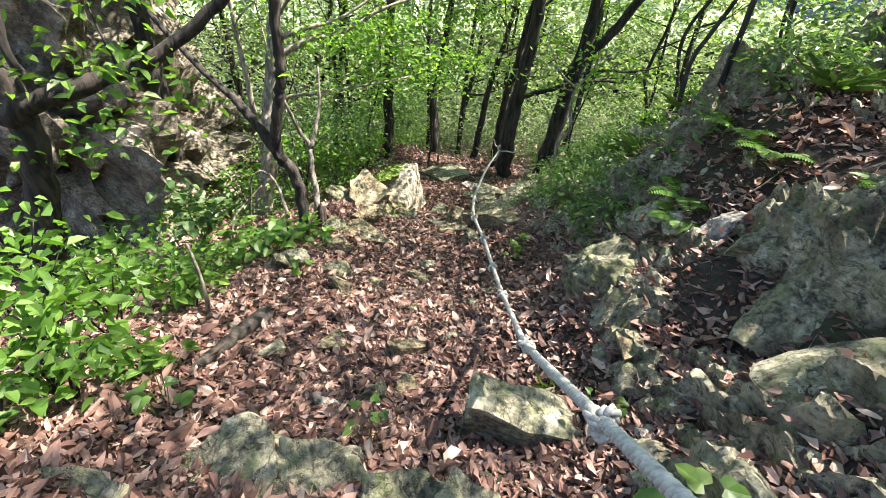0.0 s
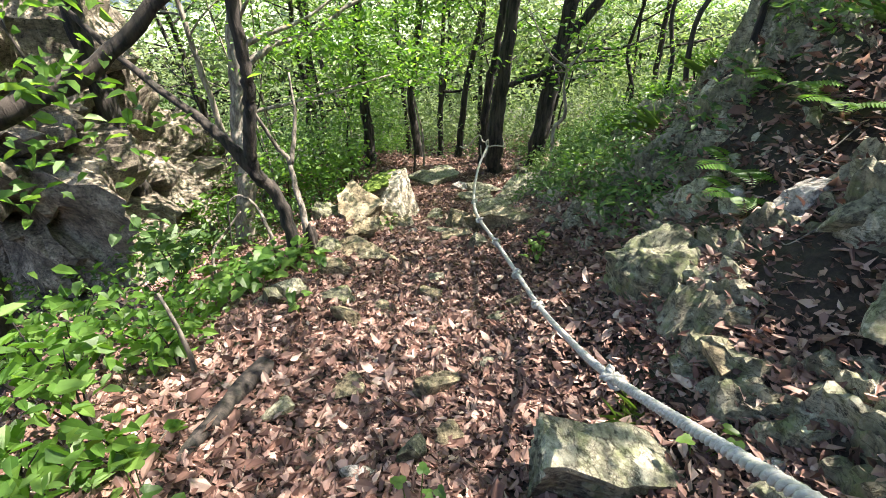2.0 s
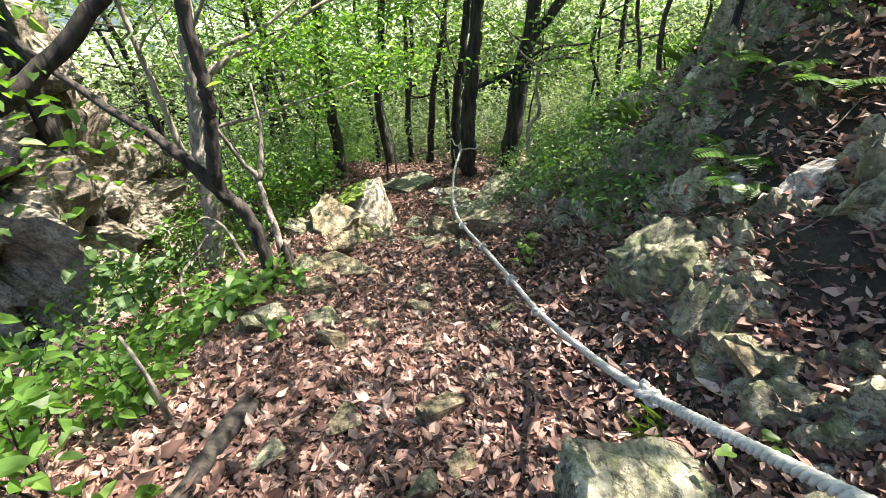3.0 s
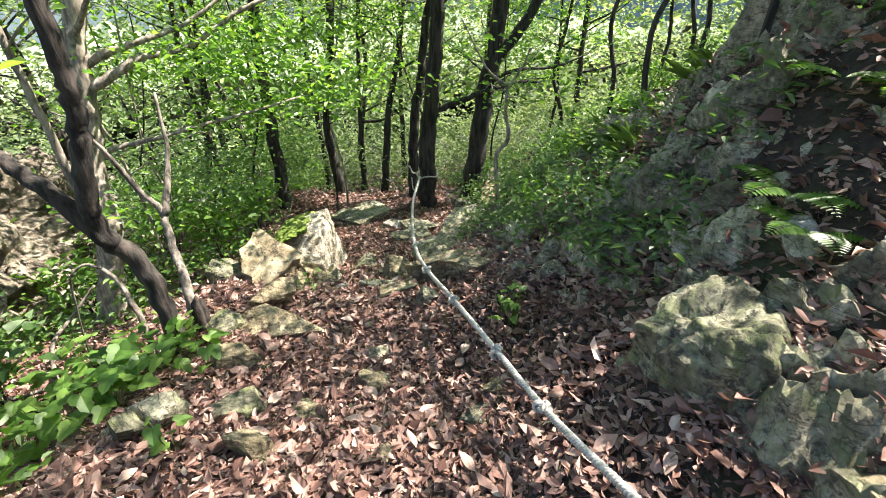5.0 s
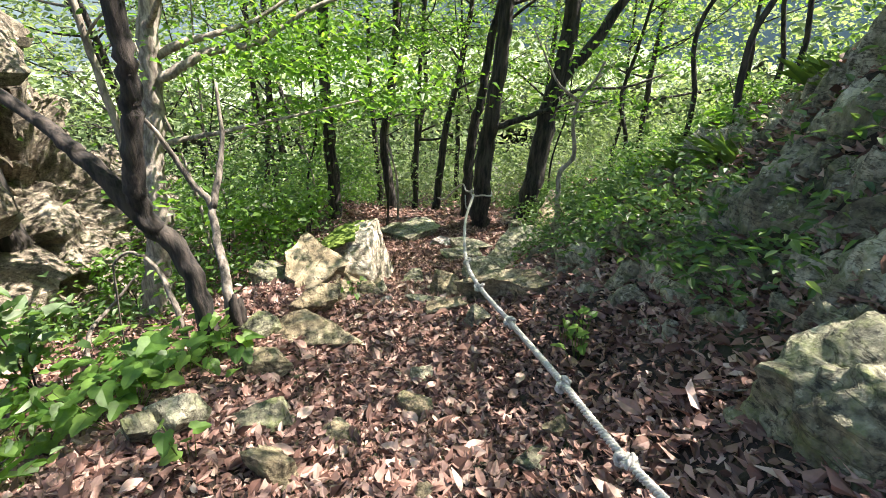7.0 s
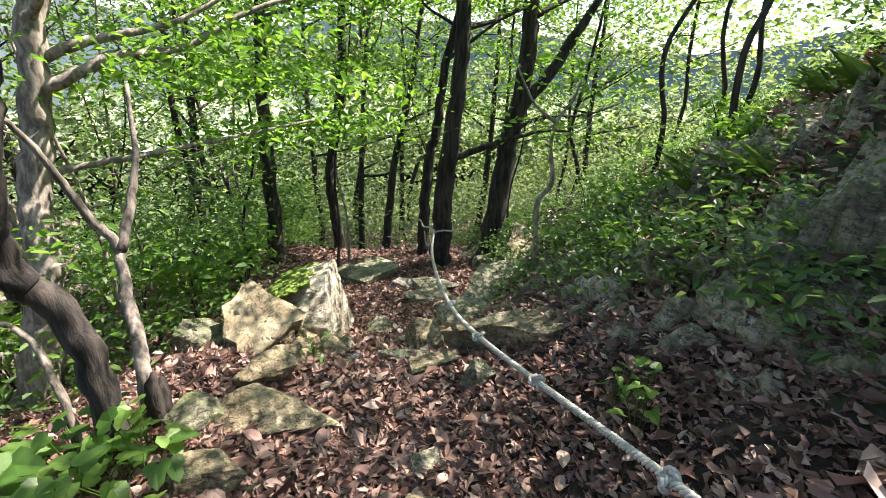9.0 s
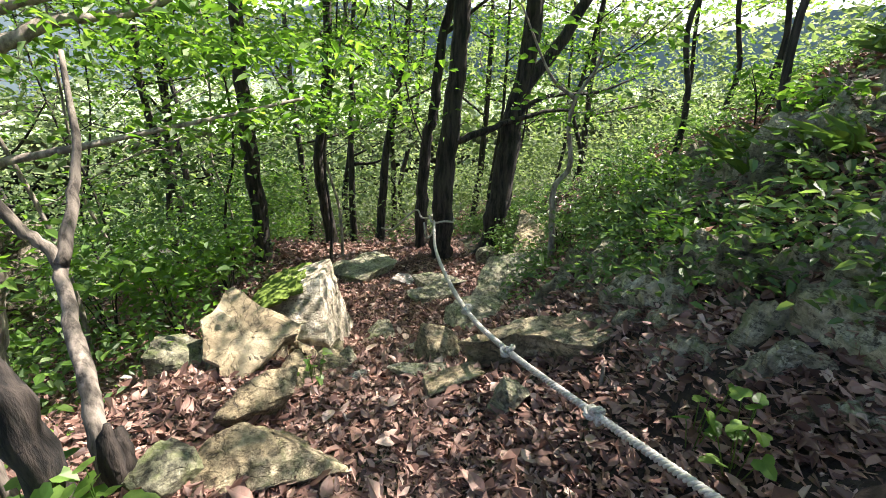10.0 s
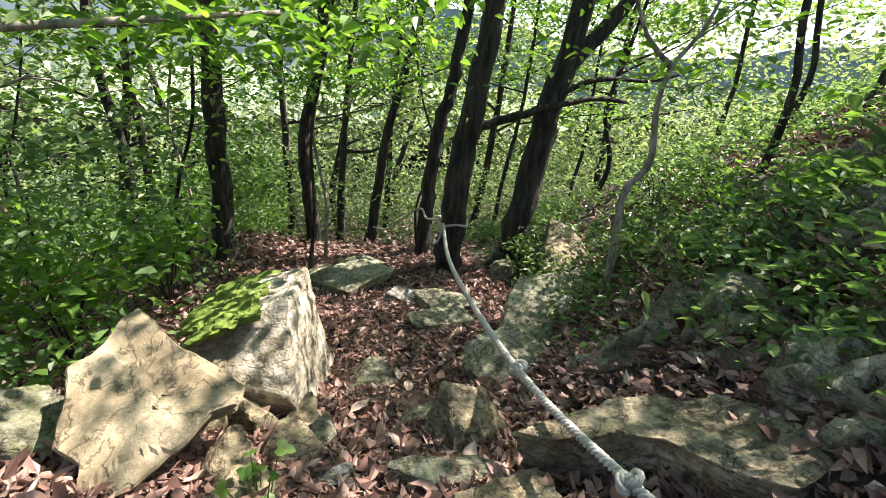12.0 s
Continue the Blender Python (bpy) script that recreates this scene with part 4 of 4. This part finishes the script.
def left_place(n):
    y = rng.uniform(4.6, 17, n)
    x = np.interp(y, [4.6, 6, 9, 17], [-2.1, -1.5, -1.0, -0.9]) - 9 * rng.uniform(0, 1, n) ** 1.3
    return np.stack([x, y, G(x, y) + np.where((y < 8) & (x < -2.2), 0.4, 1.7) * rng.uniform(0.03, 1, n) ** 1.5], 1)


thing("undergrowth", leaf_mesh("undergrowth", rng, clumps(rng, 620, 36, left_place, np.array([[0.2, 0.2, 0.04]])), SHRUB_LEAF, 0.072, 0.5, 0.78), "low dark green undergrowth below the path", "undergrowth", kind="stuff")
thing("undergrowth", leaf_mesh("undergrowth", rng, clumps(rng, 620, 34, left_place, np.array([[0.22, 0.22, 0.035]])), FRESH_LEAF, 0.076, 0.5, 0.82), "light green undergrowth below the path", "undergrowth", kind="stuff")


def valley_place(n):
    y = rng.uniform(10.5, 24, n)
    x = rng.uniform(-1.5, 9, n)
    return np.stack([x, y, G(x, y) + 1.5 * rng.uniform(0.02, 1, n) ** 1.6], 1)


thing("undergrowth", leaf_mesh("undergrowth", rng, clumps(rng, 900, 26, valley_place, np.array([[0.35, 0.35, 0.06]])), HAZED_LEAF, 0.1, 0.5, 0.75), "green undergrowth beyond the trees, paled by painted-in haze", "undergrowth", kind="stuff")


def bank_place(n):
    y = rng.uniform(3.2, 12, n)
    x = np.interp(y, [3.2, 4.0, 5.0, 6.5, 8, 12], [1.5, 1.35, 1.35, 1.35, 1.9, 2.3]) + 4 * rng.uniform(0, 1, n) ** 1.7
    tall = np.array([max(0.0, noise.noise(Vector((a * 1.3, b * 1.1, 9))) + 0.25) for a, b in zip(x, y)])
    return np.stack([x, y, G(x, y) - 0.12 * (tall < 0.08) + 0.03 + rng.uniform(0, 0.75, n) * tall], 1)


thing("bank_plants", leaf_mesh("bank_plants", rng, clumps(rng, 1500, 20, bank_place, np.array([[0.11, 0.11, 0.045]])), SHRUB_LEAF, 0.062, 0.45, 0.7), "small dark green plants covering the bank", "undergrowth", kind="stuff")


# ---- leaf litter ----
def litter(n, x0, x1, y0, y1, size, seed, on_rock=False):
    r = np.random.default_rng(seed)
    x, y = r.uniform(x0, x1, n), r.uniform(y0, y1, n)
    z = G(x, y)
    if on_rock:
        z = np.maximum(z, bed_z[np.clip(((x - 0.95) / BED_STEP).astype(int), 0, len(BX) - 1), np.clip(((y - 0.2) / BED_STEP).astype(int), 0, len(BY) - 1)])
    pos = np.stack([x, y, z + r.uniform(0.004, 0.035, n)], 1)
    a = r.uniform(0, 2 * np.pi, n)
    way = np.stack([np.cos(a), np.sin(a), r.normal(-0.02, 0.32, n)], 1)
    up = units(np.array([[0, 0, 1.0]]) + r.normal(0, 0.42, (n, 3)))
    L = size * r.uniform(0.5, 1.5, n)
    v, q = leaf_arrays(pos, way, up, L, L * r.uniform(0.3, 0.6, n), fold=r.uniform(-0.5, 0.6, (n, 1)), droop=r.uniform(-0.35, 0.35, (n, 1)))
    return v + r.normal(0, 0.075, v.shape) * np.repeat(L, 6)[:, None], q


V1, Q1 = litter(130000, -3.2, 1.6, -0.6, 9.5, 0.054, 1)
V2, Q2 = litter(22000, 1.2, 4.2, 0.2, 7.5, 0.056, 2)
V4, Q4 = litter(9000, 1.2, 4.2, 0.2, 7.5, 0.056, 4, True)
V3, Q3 = litter(38000, -10, 6, -4, 18, 0.09, 3)
thing("leaf_litter", array_mesh("leaf_litter", np.vstack([V1, V2, V3, V4]), np.vstack([Q1, Q2 + len(V1), Q3 + len(V1) + len(V2), Q4 + len(V1) + len(V2) + len(V3)]), DRY_LEAF), "brown curled fallen oak leaves covering the ground", "leaf litter", kind="stuff")


# ---- shrubs, sprays and ground plants ----
def shrub(name, label, x, y, height, spread, stems, per_stem, leaf, mat, seed, ratio=0.55, flat=0.72, group="shrubs", lean=(0, 0)):
    """Stems that fan out, each a part, and the leaves along their upper halves."""
    r = np.random.default_rng(seed)
    ob = hub(name, (x, y, gz_at(x, y)), label, "shrub", group)
    pts = []
    for k in range(stems):
        a = k * 2.4 + r.uniform(-0.4, 0.4)
        top = np.array([math.cos(a) * spread * r.uniform(0.5, 1) + lean[0], math.sin(a) * spread * r.uniform(0.5, 1) + lean[1], height * r.uniform(0.65, 1.05)])
        mid = top * np.array([0.35, 0.35, 0.55]) + r.normal(0, 0.02, 3)
        part("stem", tube_mesh("stem", [tube([np.array([0, 0, -0.06]), mid, top], [0.009, 0.006, 0.002], 5, 0.05, seed + k, 4)], BROWN_BARK), ob)
        f = r.uniform(0.25, 1.05, per_stem)[:, None]
        pts.append(mid * (1 - f) + top * f + r.normal(0, 1, (per_stem, 3)) * np.array([[spread * 0.3, spread * 0.3, height * 0.09]]))
    part("foliage", leaf_mesh("foliage", r, np.vstack(pts), mat, leaf, ratio, flat, droop=0.2), ob)["kind"] = "stuff"
    return ob


BRIGHT = "bright green leafy shrub beside the path"
for k, (x, y, h, s, n, per) in enumerate([(-1.75, 1.35, 0.85, 0.32, 6, 26), (-1.5, 1.2, 0.45, 0.26, 6, 20), (-1.95, 1.0, 0.75, 0.32, 6, 24), (-1.62, 0.95, 0.35, 0.22, 5, 18), (-1.35, 1.5, 0.25, 0.2, 5, 14), (-2.2, 1.75, 1.05, 0.35, 6, 26), (-1.8, 1.85, 0.7, 0.3, 6, 22), (-2.35, 2.4, 0.75, 0.35, 6, 22), (-1.9, 2.55, 0.45, 0.3, 6, 20),
                                          (-2.6, 1.3, 1.1, 0.4, 6, 24), (-2.05, 3.1, 0.35, 0.32, 6, 18), (-1.6, 2.3, 0.3, 0.2, 4, 14), (-2.7, 2.9, 0.6, 0.35, 5, 20), (-2.5, 3.6, 0.35, 0.35, 5, 20)]):
    shrub("shrub", BRIGHT, x, y, h, s, n, per, 0.085, FRESH_LEAF, 500 + k)
for k, (x, y, h) in enumerate([(-1.75, 6.7, 0.95), (-2.6, 7.4, 1.1), (-1.5, 7.6, 0.8), (-3.2, 6.3, 0.9)]):
    shrub("young_tree", "slender young tree with flat layers of fresh green leaves", x, y, h, 0.4, 5, 42, 0.1, FRESH_LEAF, 530 + k, 0.5, 0.85)
for k, (x, y, h) in enumerate([(2.3, 5.8, 0.4), (2.0, 6.9, 0.45), (2.6, 6.6, 0.5), (2.9, 7.6, 0.6), (2.4, 4.9, 0.35), (1.75, 5.6, 0.25), (1.6, 4.7, 0.25), (2.0, 6.1, 0.35), (3.2, 6.0, 0.5)]):
    shrub("bank_shrub", "small leafy green shrub growing on the bank", x, y, h, 0.28, 5, 36, 0.06, SHRUB_LEAF if k % 2 else FRESH_LEAF, 560 + k, 0.5, 0.7)
shrub("round_leaved_shrub", "blue-green shrub with rounded leaves under the trees", -2.6, 4.1, 0.85, 0.3, 5, 26, 0.11, SHRUB_LEAF, 520, 0.75, 0.8)


def heart_plant(x, y, count, size, seed, spread=0.25):
    """A low clump of broad lobed leaves, each on its own stalk."""
    r = np.random.default_rng(seed)
    ob = hub("broadleaf_plant", (x, y, gz_at(x, y)), "low clump of broad lobed bright green leaves", "plant", "broadleaf plants")
    V, F = [], []
    stalks = []
    outline = [(0, -0.1), (0.3, -0.28), (0.55, -0.05), (0.5, 0.3), (0.34, 0.42), (0.28, 0.75), (0, 1.0), (-0.28, 0.75), (-0.34, 0.42), (-0.5, 0.3), (-0.55, -0.05), (-0.3, -0.28)]
    for k in range(count):
        a, d = r.uniform(0, 6.28), spread * r.uniform(0.1, 1) ** 0.6
        tip = np.array([math.cos(a) * d, math.sin(a) * d, r.uniform(0.1, 0.3) + float(G(x + math.cos(a) * d, y + math.sin(a) * d)) - gz_at(x, y)])
        stalks.append(tube([np.array([tip[0] * 0.3, tip[1] * 0.3, -0.03]), tip * np.array([0.8, 0.8, 0.7]), tip], [0.003, 0.0025, 0.002], 4, 0, seed + k, 2))
        s = size * r.uniform(0.6, 1.25)
        rot = Euler((r.normal(-0.1, 0.28), r.normal(0, 0.28), a - 1.57 + r.normal(0, 0.6))).to_matrix()
        o = len(V)
        V.append(tuple(Vector(tip)))
        for px, py in outline:
            V.append(tuple(Vector(tip) + rot @ Vector((px * s, py * s, s * (0.16 * abs(px) - 0.22 * py * py)))))
        F += [(o, o + 1 + i, o + 1 + (i + 1) % 12) for i in range(12)]
    part("stalk_tuft", tube_mesh("stalk_tuft", stalks, GRASS), ob)["kind"] = "stuff"
    me = bpy.data.meshes.new("leaf_rosette")
    me.from_pydata(V, [], F)
    me.materials.append(FRESH_LEAF)
    part("leaf_rosette", me, ob)["kind"] = "stuff"


for k, (x, y, n, s) in enumerate([(-1.46, 3.85, 22, 0.1), (-1.2, 3.9, 14, 0.095), (-1.8, 3.95, 22, 0.1), (-1.52, 4.15, 18, 0.095), (-1.25, 4.12, 10, 0.09), (-2.0, 4.25, 22, 0.1), (-1.85, 3.6, 22, 0.1),
                                  (-2.3, 3.95, 22, 0.1), (-1.6, 3.5, 16, 0.08), (-2.1, 3.4, 18, 0.08), (-1.03, 1.19, 8, 0.07), (-0.05, 1.25, 7, 0.06), (-1.03, 3.05, 7, 0.07), (0.94, 3.68, 9, 0.06), (1.18, 1.5, 5, 0.05), (1.2, 0.75, 5, 0.09), (0.92, 3.85, 8, 0.06), (-0.56, 5.15, 9, 0.045)]):
    heart_plant(x, y, n, s, 540 + k, 0.24 if n > 12 else 0.11)


def fern(x, y, size, seed):
    """Arching fronds from one crown, each with paired leaflets."""
    r = np.random.default_rng(seed)
    ob = hub("fern", (x, y, gz_at(x, y) + 0.02), "green fern growing on the rocky bank", "fern", "ferns")
    for k in range(6):
        a = k * 1.05 + r.uniform(-0.3, 0.3)
        d = np.array([math.cos(a), math.sin(a), 0])
        t = np.linspace(0, 1, 17)[1:]
        spine = d[None] * (t * size)[:, None] + np.array([[0, 0, 1]]) * (size * (0.75 * t - 0.6 * t ** 2))[:, None]
        side = np.array([-d[1], d[0], 0])
        pos = np.repeat(spine[2:], 2, axis=0)
        sg = np.tile([1, -1], len(spine) - 2)[:, None]
        way = side[None] * sg + d[None] * 0.35
        L = size * 0.3 * np.repeat(np.sin(np.linspace(0.75, 3.0, len(spine) - 2)), 2)
        v, q = leaf_arrays(pos, way, np.repeat([[0, 0, 1.0]], len(pos), 0), L, L * 0.34, 0.1, 0.1)
        part("frond", array_mesh("frond", v, q, FRESH_LEAF), ob)


for k, (x, y, s) in enumerate([(1.92, 2.95, 0.3), (1.85, 2.75, 0.25), (2.22, 3.17, 0.3), (2.3, 2.85, 0.28), (2.5, 2.1, 0.25), (2.6, 3.8, 0.3), (2.1, 4.6, 0.25), (3.0, 3.1, 0.3), (2.2, 5.6, 0.3), (2.7, 5.0, 0.3)]):
    fern(x, y, s, 580 + k)


def grass_tuft(x, y, n, length, seed):
    r = np.random.default_rng(seed)
    a = r.uniform(0, 6.28, n)
    pos = np.stack([r.normal(0, 0.035, n), r.normal(0, 0.035, n), np.zeros(n)], 1)
    way = np.stack([np.cos(a) * 0.7, np.sin(a) * 0.7, r.uniform(0.5, 1.4, n)], 1)
    L = length * r.uniform(0.5, 1.2, n)
    v, q = leaf_arrays(pos, way, np.repeat([[0, 0, 1.0]], n, 0) + r.normal(0, 0.1, (n, 3)), L, np.full(n, 0.005), 0.1, 0.45)
    ob = thing("grass_tuft", array_mesh("grass_tuft", v, q, GRASS), "tuft of long arching grass on the bank", "grass", "grass tufts")
    ob.location = (x, y, gz_at(x, y))


for k, (x, y) in enumerate([(2.11, 4.41), (2.25, 4.7), (2.4, 4.2), (2.19, 5.0), (2.6, 5.6), (1.0, 1.75), (3.0, 4.4), (2.7, 3.2), (2.9, 2.4), (2.45, 5.2), (3.3, 3.7), (3.1, 5.0)]):
    grass_tuft(x, y, 45, 0.28 if x > 1.5 else 0.16, 600 + k)


# leafy branch sprays at eye level
def spray(parent, name, a, b, count, leaf, mat, seed, wide=0.28):
    r = np.random.default_rng(seed)
    f = r.uniform(0, 1, count)[:, None]
    p = np.array(a) * (1 - f) + np.array(b) * f + r.normal(0, 1, (count, 3)) * np.array([[wide, wide, 0.07]]) - np.array(parent.location)
    part(name, leaf_mesh(name, r, p, mat, leaf, 0.5, 0.8, droop=0.2), parent, "flat spray of sunlit fresh green leaves")["kind"] = "stuff"


pale = bpy.data.objects["pale_tree"]
near_tree = bpy.data.objects["near_tree"]
spray(near_tree, "spray", (-2.4, 2.6, -0.35), (-1.7, 2.9, 0.0), 90, 0.09, FRESH_LEAF, 5, 0.22)
spray(near_tree, "spray", (-2.6, 2.4, 0.2), (-1.6, 2.6, 0.35), 110, 0.09, OAK_LEAF, 6, 0.25)
spray(near_tree, "spray", (-2.3, 3.2, 0.5), (-1.3, 3.2, 0.9), 120, 0.09, OAK_LEAF, 7, 0.25)
spray(pale, "spray", (-1.3, 6.2, -0.3), (0.2, 6.9, -0.35), 420, 0.085, FRESH_LEAF, 1, 0.3)
spray(pale, "spray", (-1.2, 6.3, -0.75), (0.15, 6.8, -0.6), 380, 0.085, FRESH_LEAF, 2, 0.28)
spray(pale, "spray", (-1.7, 5.9, -0.2), (-0.5, 6.6, 0.15), 380, 0.085, FRESH_LEAF, 3, 0.3)
spray(pale, "spray", (-2.2, 6.4, -0.4), (-1.0, 7.2, -0.2), 300, 0.085, FRESH_LEAF, 4, 0.35)

oaks = [o for o in bpy.data.objects if o.name.startswith("oak_tree") and o.parent is None]
left_oak = min(oaks, key=lambda o: abs(o.location.x + 1.28) + abs(o.location.y - 8.69))
back_oak = min(oaks, key=lambda o: abs(o.location.x + 0.35) + abs(o.location.y - 9.8))
for k, (a, b2) in enumerate([((-1.8, 7.5, -0.95), (-0.3, 8.0, -0.7)), ((-1.5, 7.7, -0.3), (0.0, 7.9, -0.1)), ((-1.9, 7.8, 0.3), (-0.2, 8.2, 0.4)), ((-1.4, 8.2, 0.9), (0.3, 8.3, 0.9))]):
    spray(left_oak, "spray", a, b2, 330, 0.08, FRESH_LEAF, 20 + k, 0.35)
for k, (a, b2) in enumerate([((-0.8, 9.6, -1.2), (0.5, 9.9, -1.0)), ((-1.0, 9.6, -0.3), (0.4, 9.8, -0.2)), ((-0.9, 9.8, 0.6), (0.7, 9.8, 0.7))]):
    spray(back_oak, "spray", a, b2, 330, 0.08, FRESH_LEAF, 30 + k, 0.4)

# ---- sticks, log, twigs ----
def stick(name, label, pts, r0, mat, seed, category="stick"):
    ob = thing(name, tube_mesh(name, [tube(pts, np.linspace(r0, r0 * 0.5, len(pts)), 7, 0.1, seed, 5)], mat), label, category, "fallen wood")
    return ob


stick("rotten_log", "rotten brown log lying beside the path", [(-1.0, 2.25, gz_at(-1.0, 2.25) + 0.05), (-1.07, 1.9, gz_at(-1.07, 1.9) + 0.04), (-1.1, 1.5, gz_at(-1.1, 1.5) + 0.03)], 0.055, BROWN_BARK, 1, "log")
stick("dead_stick", "bleached dead stick standing in the shrubs", [(-1.38, 2.17, -1.4), (-1.38, 2.2, -1.02), (-1.48, 2.3, -0.77)], 0.018, DEAD_WOOD, 2)
stick("dead_stick", "pale crooked stick lying in the undergrowth", [(-2.38, 4.3, gz_at(-2.38, 4.3)), (-2.43, 4.5, -2.0), (-2.33, 4.7, -1.87), (-2.15, 4.8, -1.67)], 0.018, DEAD_WOOD, 3)
stick("dead_stick", "pale stick lying in the undergrowth", [(-2.7, 4.2, gz_at(-2.7, 4.2) + 0.05), (-2.4, 4.25, gz_at(-2.4, 4.25) + 0.05), (-2.1, 4.3, gz_at(-2.1, 4.3) + 0.05)], 0.014, DEAD_WOOD, 4)
stick("dead_stick", "bleached leaning dead stick behind the forked tree", [(-1.72, 4.45, gz_at(-1.72, 4.45) - 0.04), (-1.76, 4.5, -1.73), (-1.86, 4.6, -1.52), (-1.93, 4.6, -1.41)], 0.026, DEAD_WOOD, 5)
stick("dead_stick", "pale twiggy stick caught under the leaning arm", [(-1.93, 4.6, -1.4), (-2.05, 4.62, -1.38), (-2.15, 4.6, -1.46), (-2.2, 4.62, -1.62), (-2.3, 4.6, gz_at(-2.3, 4.6))], 0.012, DEAD_WOOD, 8)
stick("dead_stick", "pale broken stick on the leaf litter", [(-1.1, 5.3, -2.28), (-1.5, 5.5, -2.4)], 0.025, DEAD_WOOD, 6)
stick("dead_stick", "short broken stick upright in the leaf litter", [(0.85, 4.35, -1.85), (0.88, 4.4, -1.7)], 0.016, DEAD_WOOD, 7)
r = np.random.default_rng(77)
for k in range(46):
    x, y = (r.uniform(1.2, 2.4), r.uniform(1.2, 3.0)) if k < 26 else (r.uniform(-1.5, 1.8), r.uniform(1.0, 7.5))
    a, L = r.uniform(0, 3.14), r.uniform(0.12, 0.4)
    pts = []
    for f in (-0.5, 0, 0.5):
        px, py = x + math.cos(a) * L * f + r.normal(0, 0.02), y + math.sin(a) * L * f + r.normal(0, 0.02)
        pts.append((px, py, gz_at(px, py) + 0.035))
    stick("twig", "thin dry twig lying on the ground", pts, r.uniform(0.003, 0.007), DEAD_WOOD if k % 3 else BROWN_BARK, 90 + k, "twig")

# rope wound round the trunks and running on
ring = [(1.14 + 0.17 * math.cos(a), 8.65 + 0.17 * math.sin(a), -2.42 + 0.02 * math.sin(3 * a)) for a in np.linspace(0, 12.4, 30)]
part("rope_loop", rope_mesh("rope_loop", ring, 0.014), rope, "rope wound twice round the trunk")
part("rope_tail", rope_mesh("rope_tail", [(1.0, 8.52, -2.42), (0.95, 8.5, -2.6), (0.88, 8.5, -2.62), (0.86, 8.55, -2.42)], 0.012), rope)
part("rope_line", rope_mesh("rope_line", [(1.02, 8.7, -2.42), (0.95, 9.1, -2.55), (0.88, 9.3, -2.5), (0.7, 10.4, -3.2), (0.6, 11.25, -3.5)], 0.014), rope)

# moss on the block
MOSS = leaf_material("moss", [(0.0, (0.05, 0.09, 0.012)), (1.0, (0.13, 0.19, 0.025))], (1, 1, 0.6), 0.15, 0.95)
block = bpy.data.objects["moss_topped_block"]
r = np.random.default_rng(31)
for k in range(34):
    ux, uy = r.uniform(-0.8, 0.15), r.uniform(-0.5, 0.8)
    s = r.uniform(0.05, 0.1)
    ob = part("moss_cushion", rock_mesh("moss_cushion", (s, s * 1.1, 0.03), MOSS, 700 + k, 3, rough=0.12), block, "bright green moss")
    ob.location = (0.36 * ux, 0.4 * uy, 0.4 * (0.83 + 0.36 * ux - 0.05 * uy))
    ob.rotation_euler = Matrix.Rotation(-0.34, 3, "Y").to_euler()

# ---- single fallen leaves on the path ----
def fallen_leaf_mesh(seed):
    r = np.random.default_rng(seed)
    L = r.uniform(0.08, 0.13)
    t = np.linspace(0, 1, 8)
    w = L * 0.24 * np.sin(np.pi * t ** 0.8) * (1 + 0.22 * np.sin(t * 22)) + 0.002
    curl, roll_ = r.uniform(-0.25, 0.35), r.uniform(0.1, 0.5)
    v = []
    for a, b in zip(t, w):
        z = curl * L * (a - 0.5) ** 2 * 2
        v += [(-b, a * L, z + roll_ * b), (0, a * L, z), (b, a * L, z + roll_ * b * r.uniform(0.5, 1.2))]
    q = [(3 * k + s, 3 * k + s + 1, 3 * k + s + 4, 3 * k + s + 3) for k in range(7) for s in (0, 1)]
    return array_mesh("fallen_leaf", v, q, SINGLE_DRY_LEAF)


kinds = [fallen_leaf_mesh(k) for k in range(7)]
r = np.random.default_rng(99)
for k in range(290):
    x, y = r.uniform(-1.3, 1.5), r.uniform(0.9, 6.5)
    ob = part("fallen_leaf", kinds[k % 7], ground)
    ob.matrix_world = pose(x, y, gz_at(x, y) + 0.04, r.normal(0, 18), r.normal(0, 18), r.uniform(0, 360))
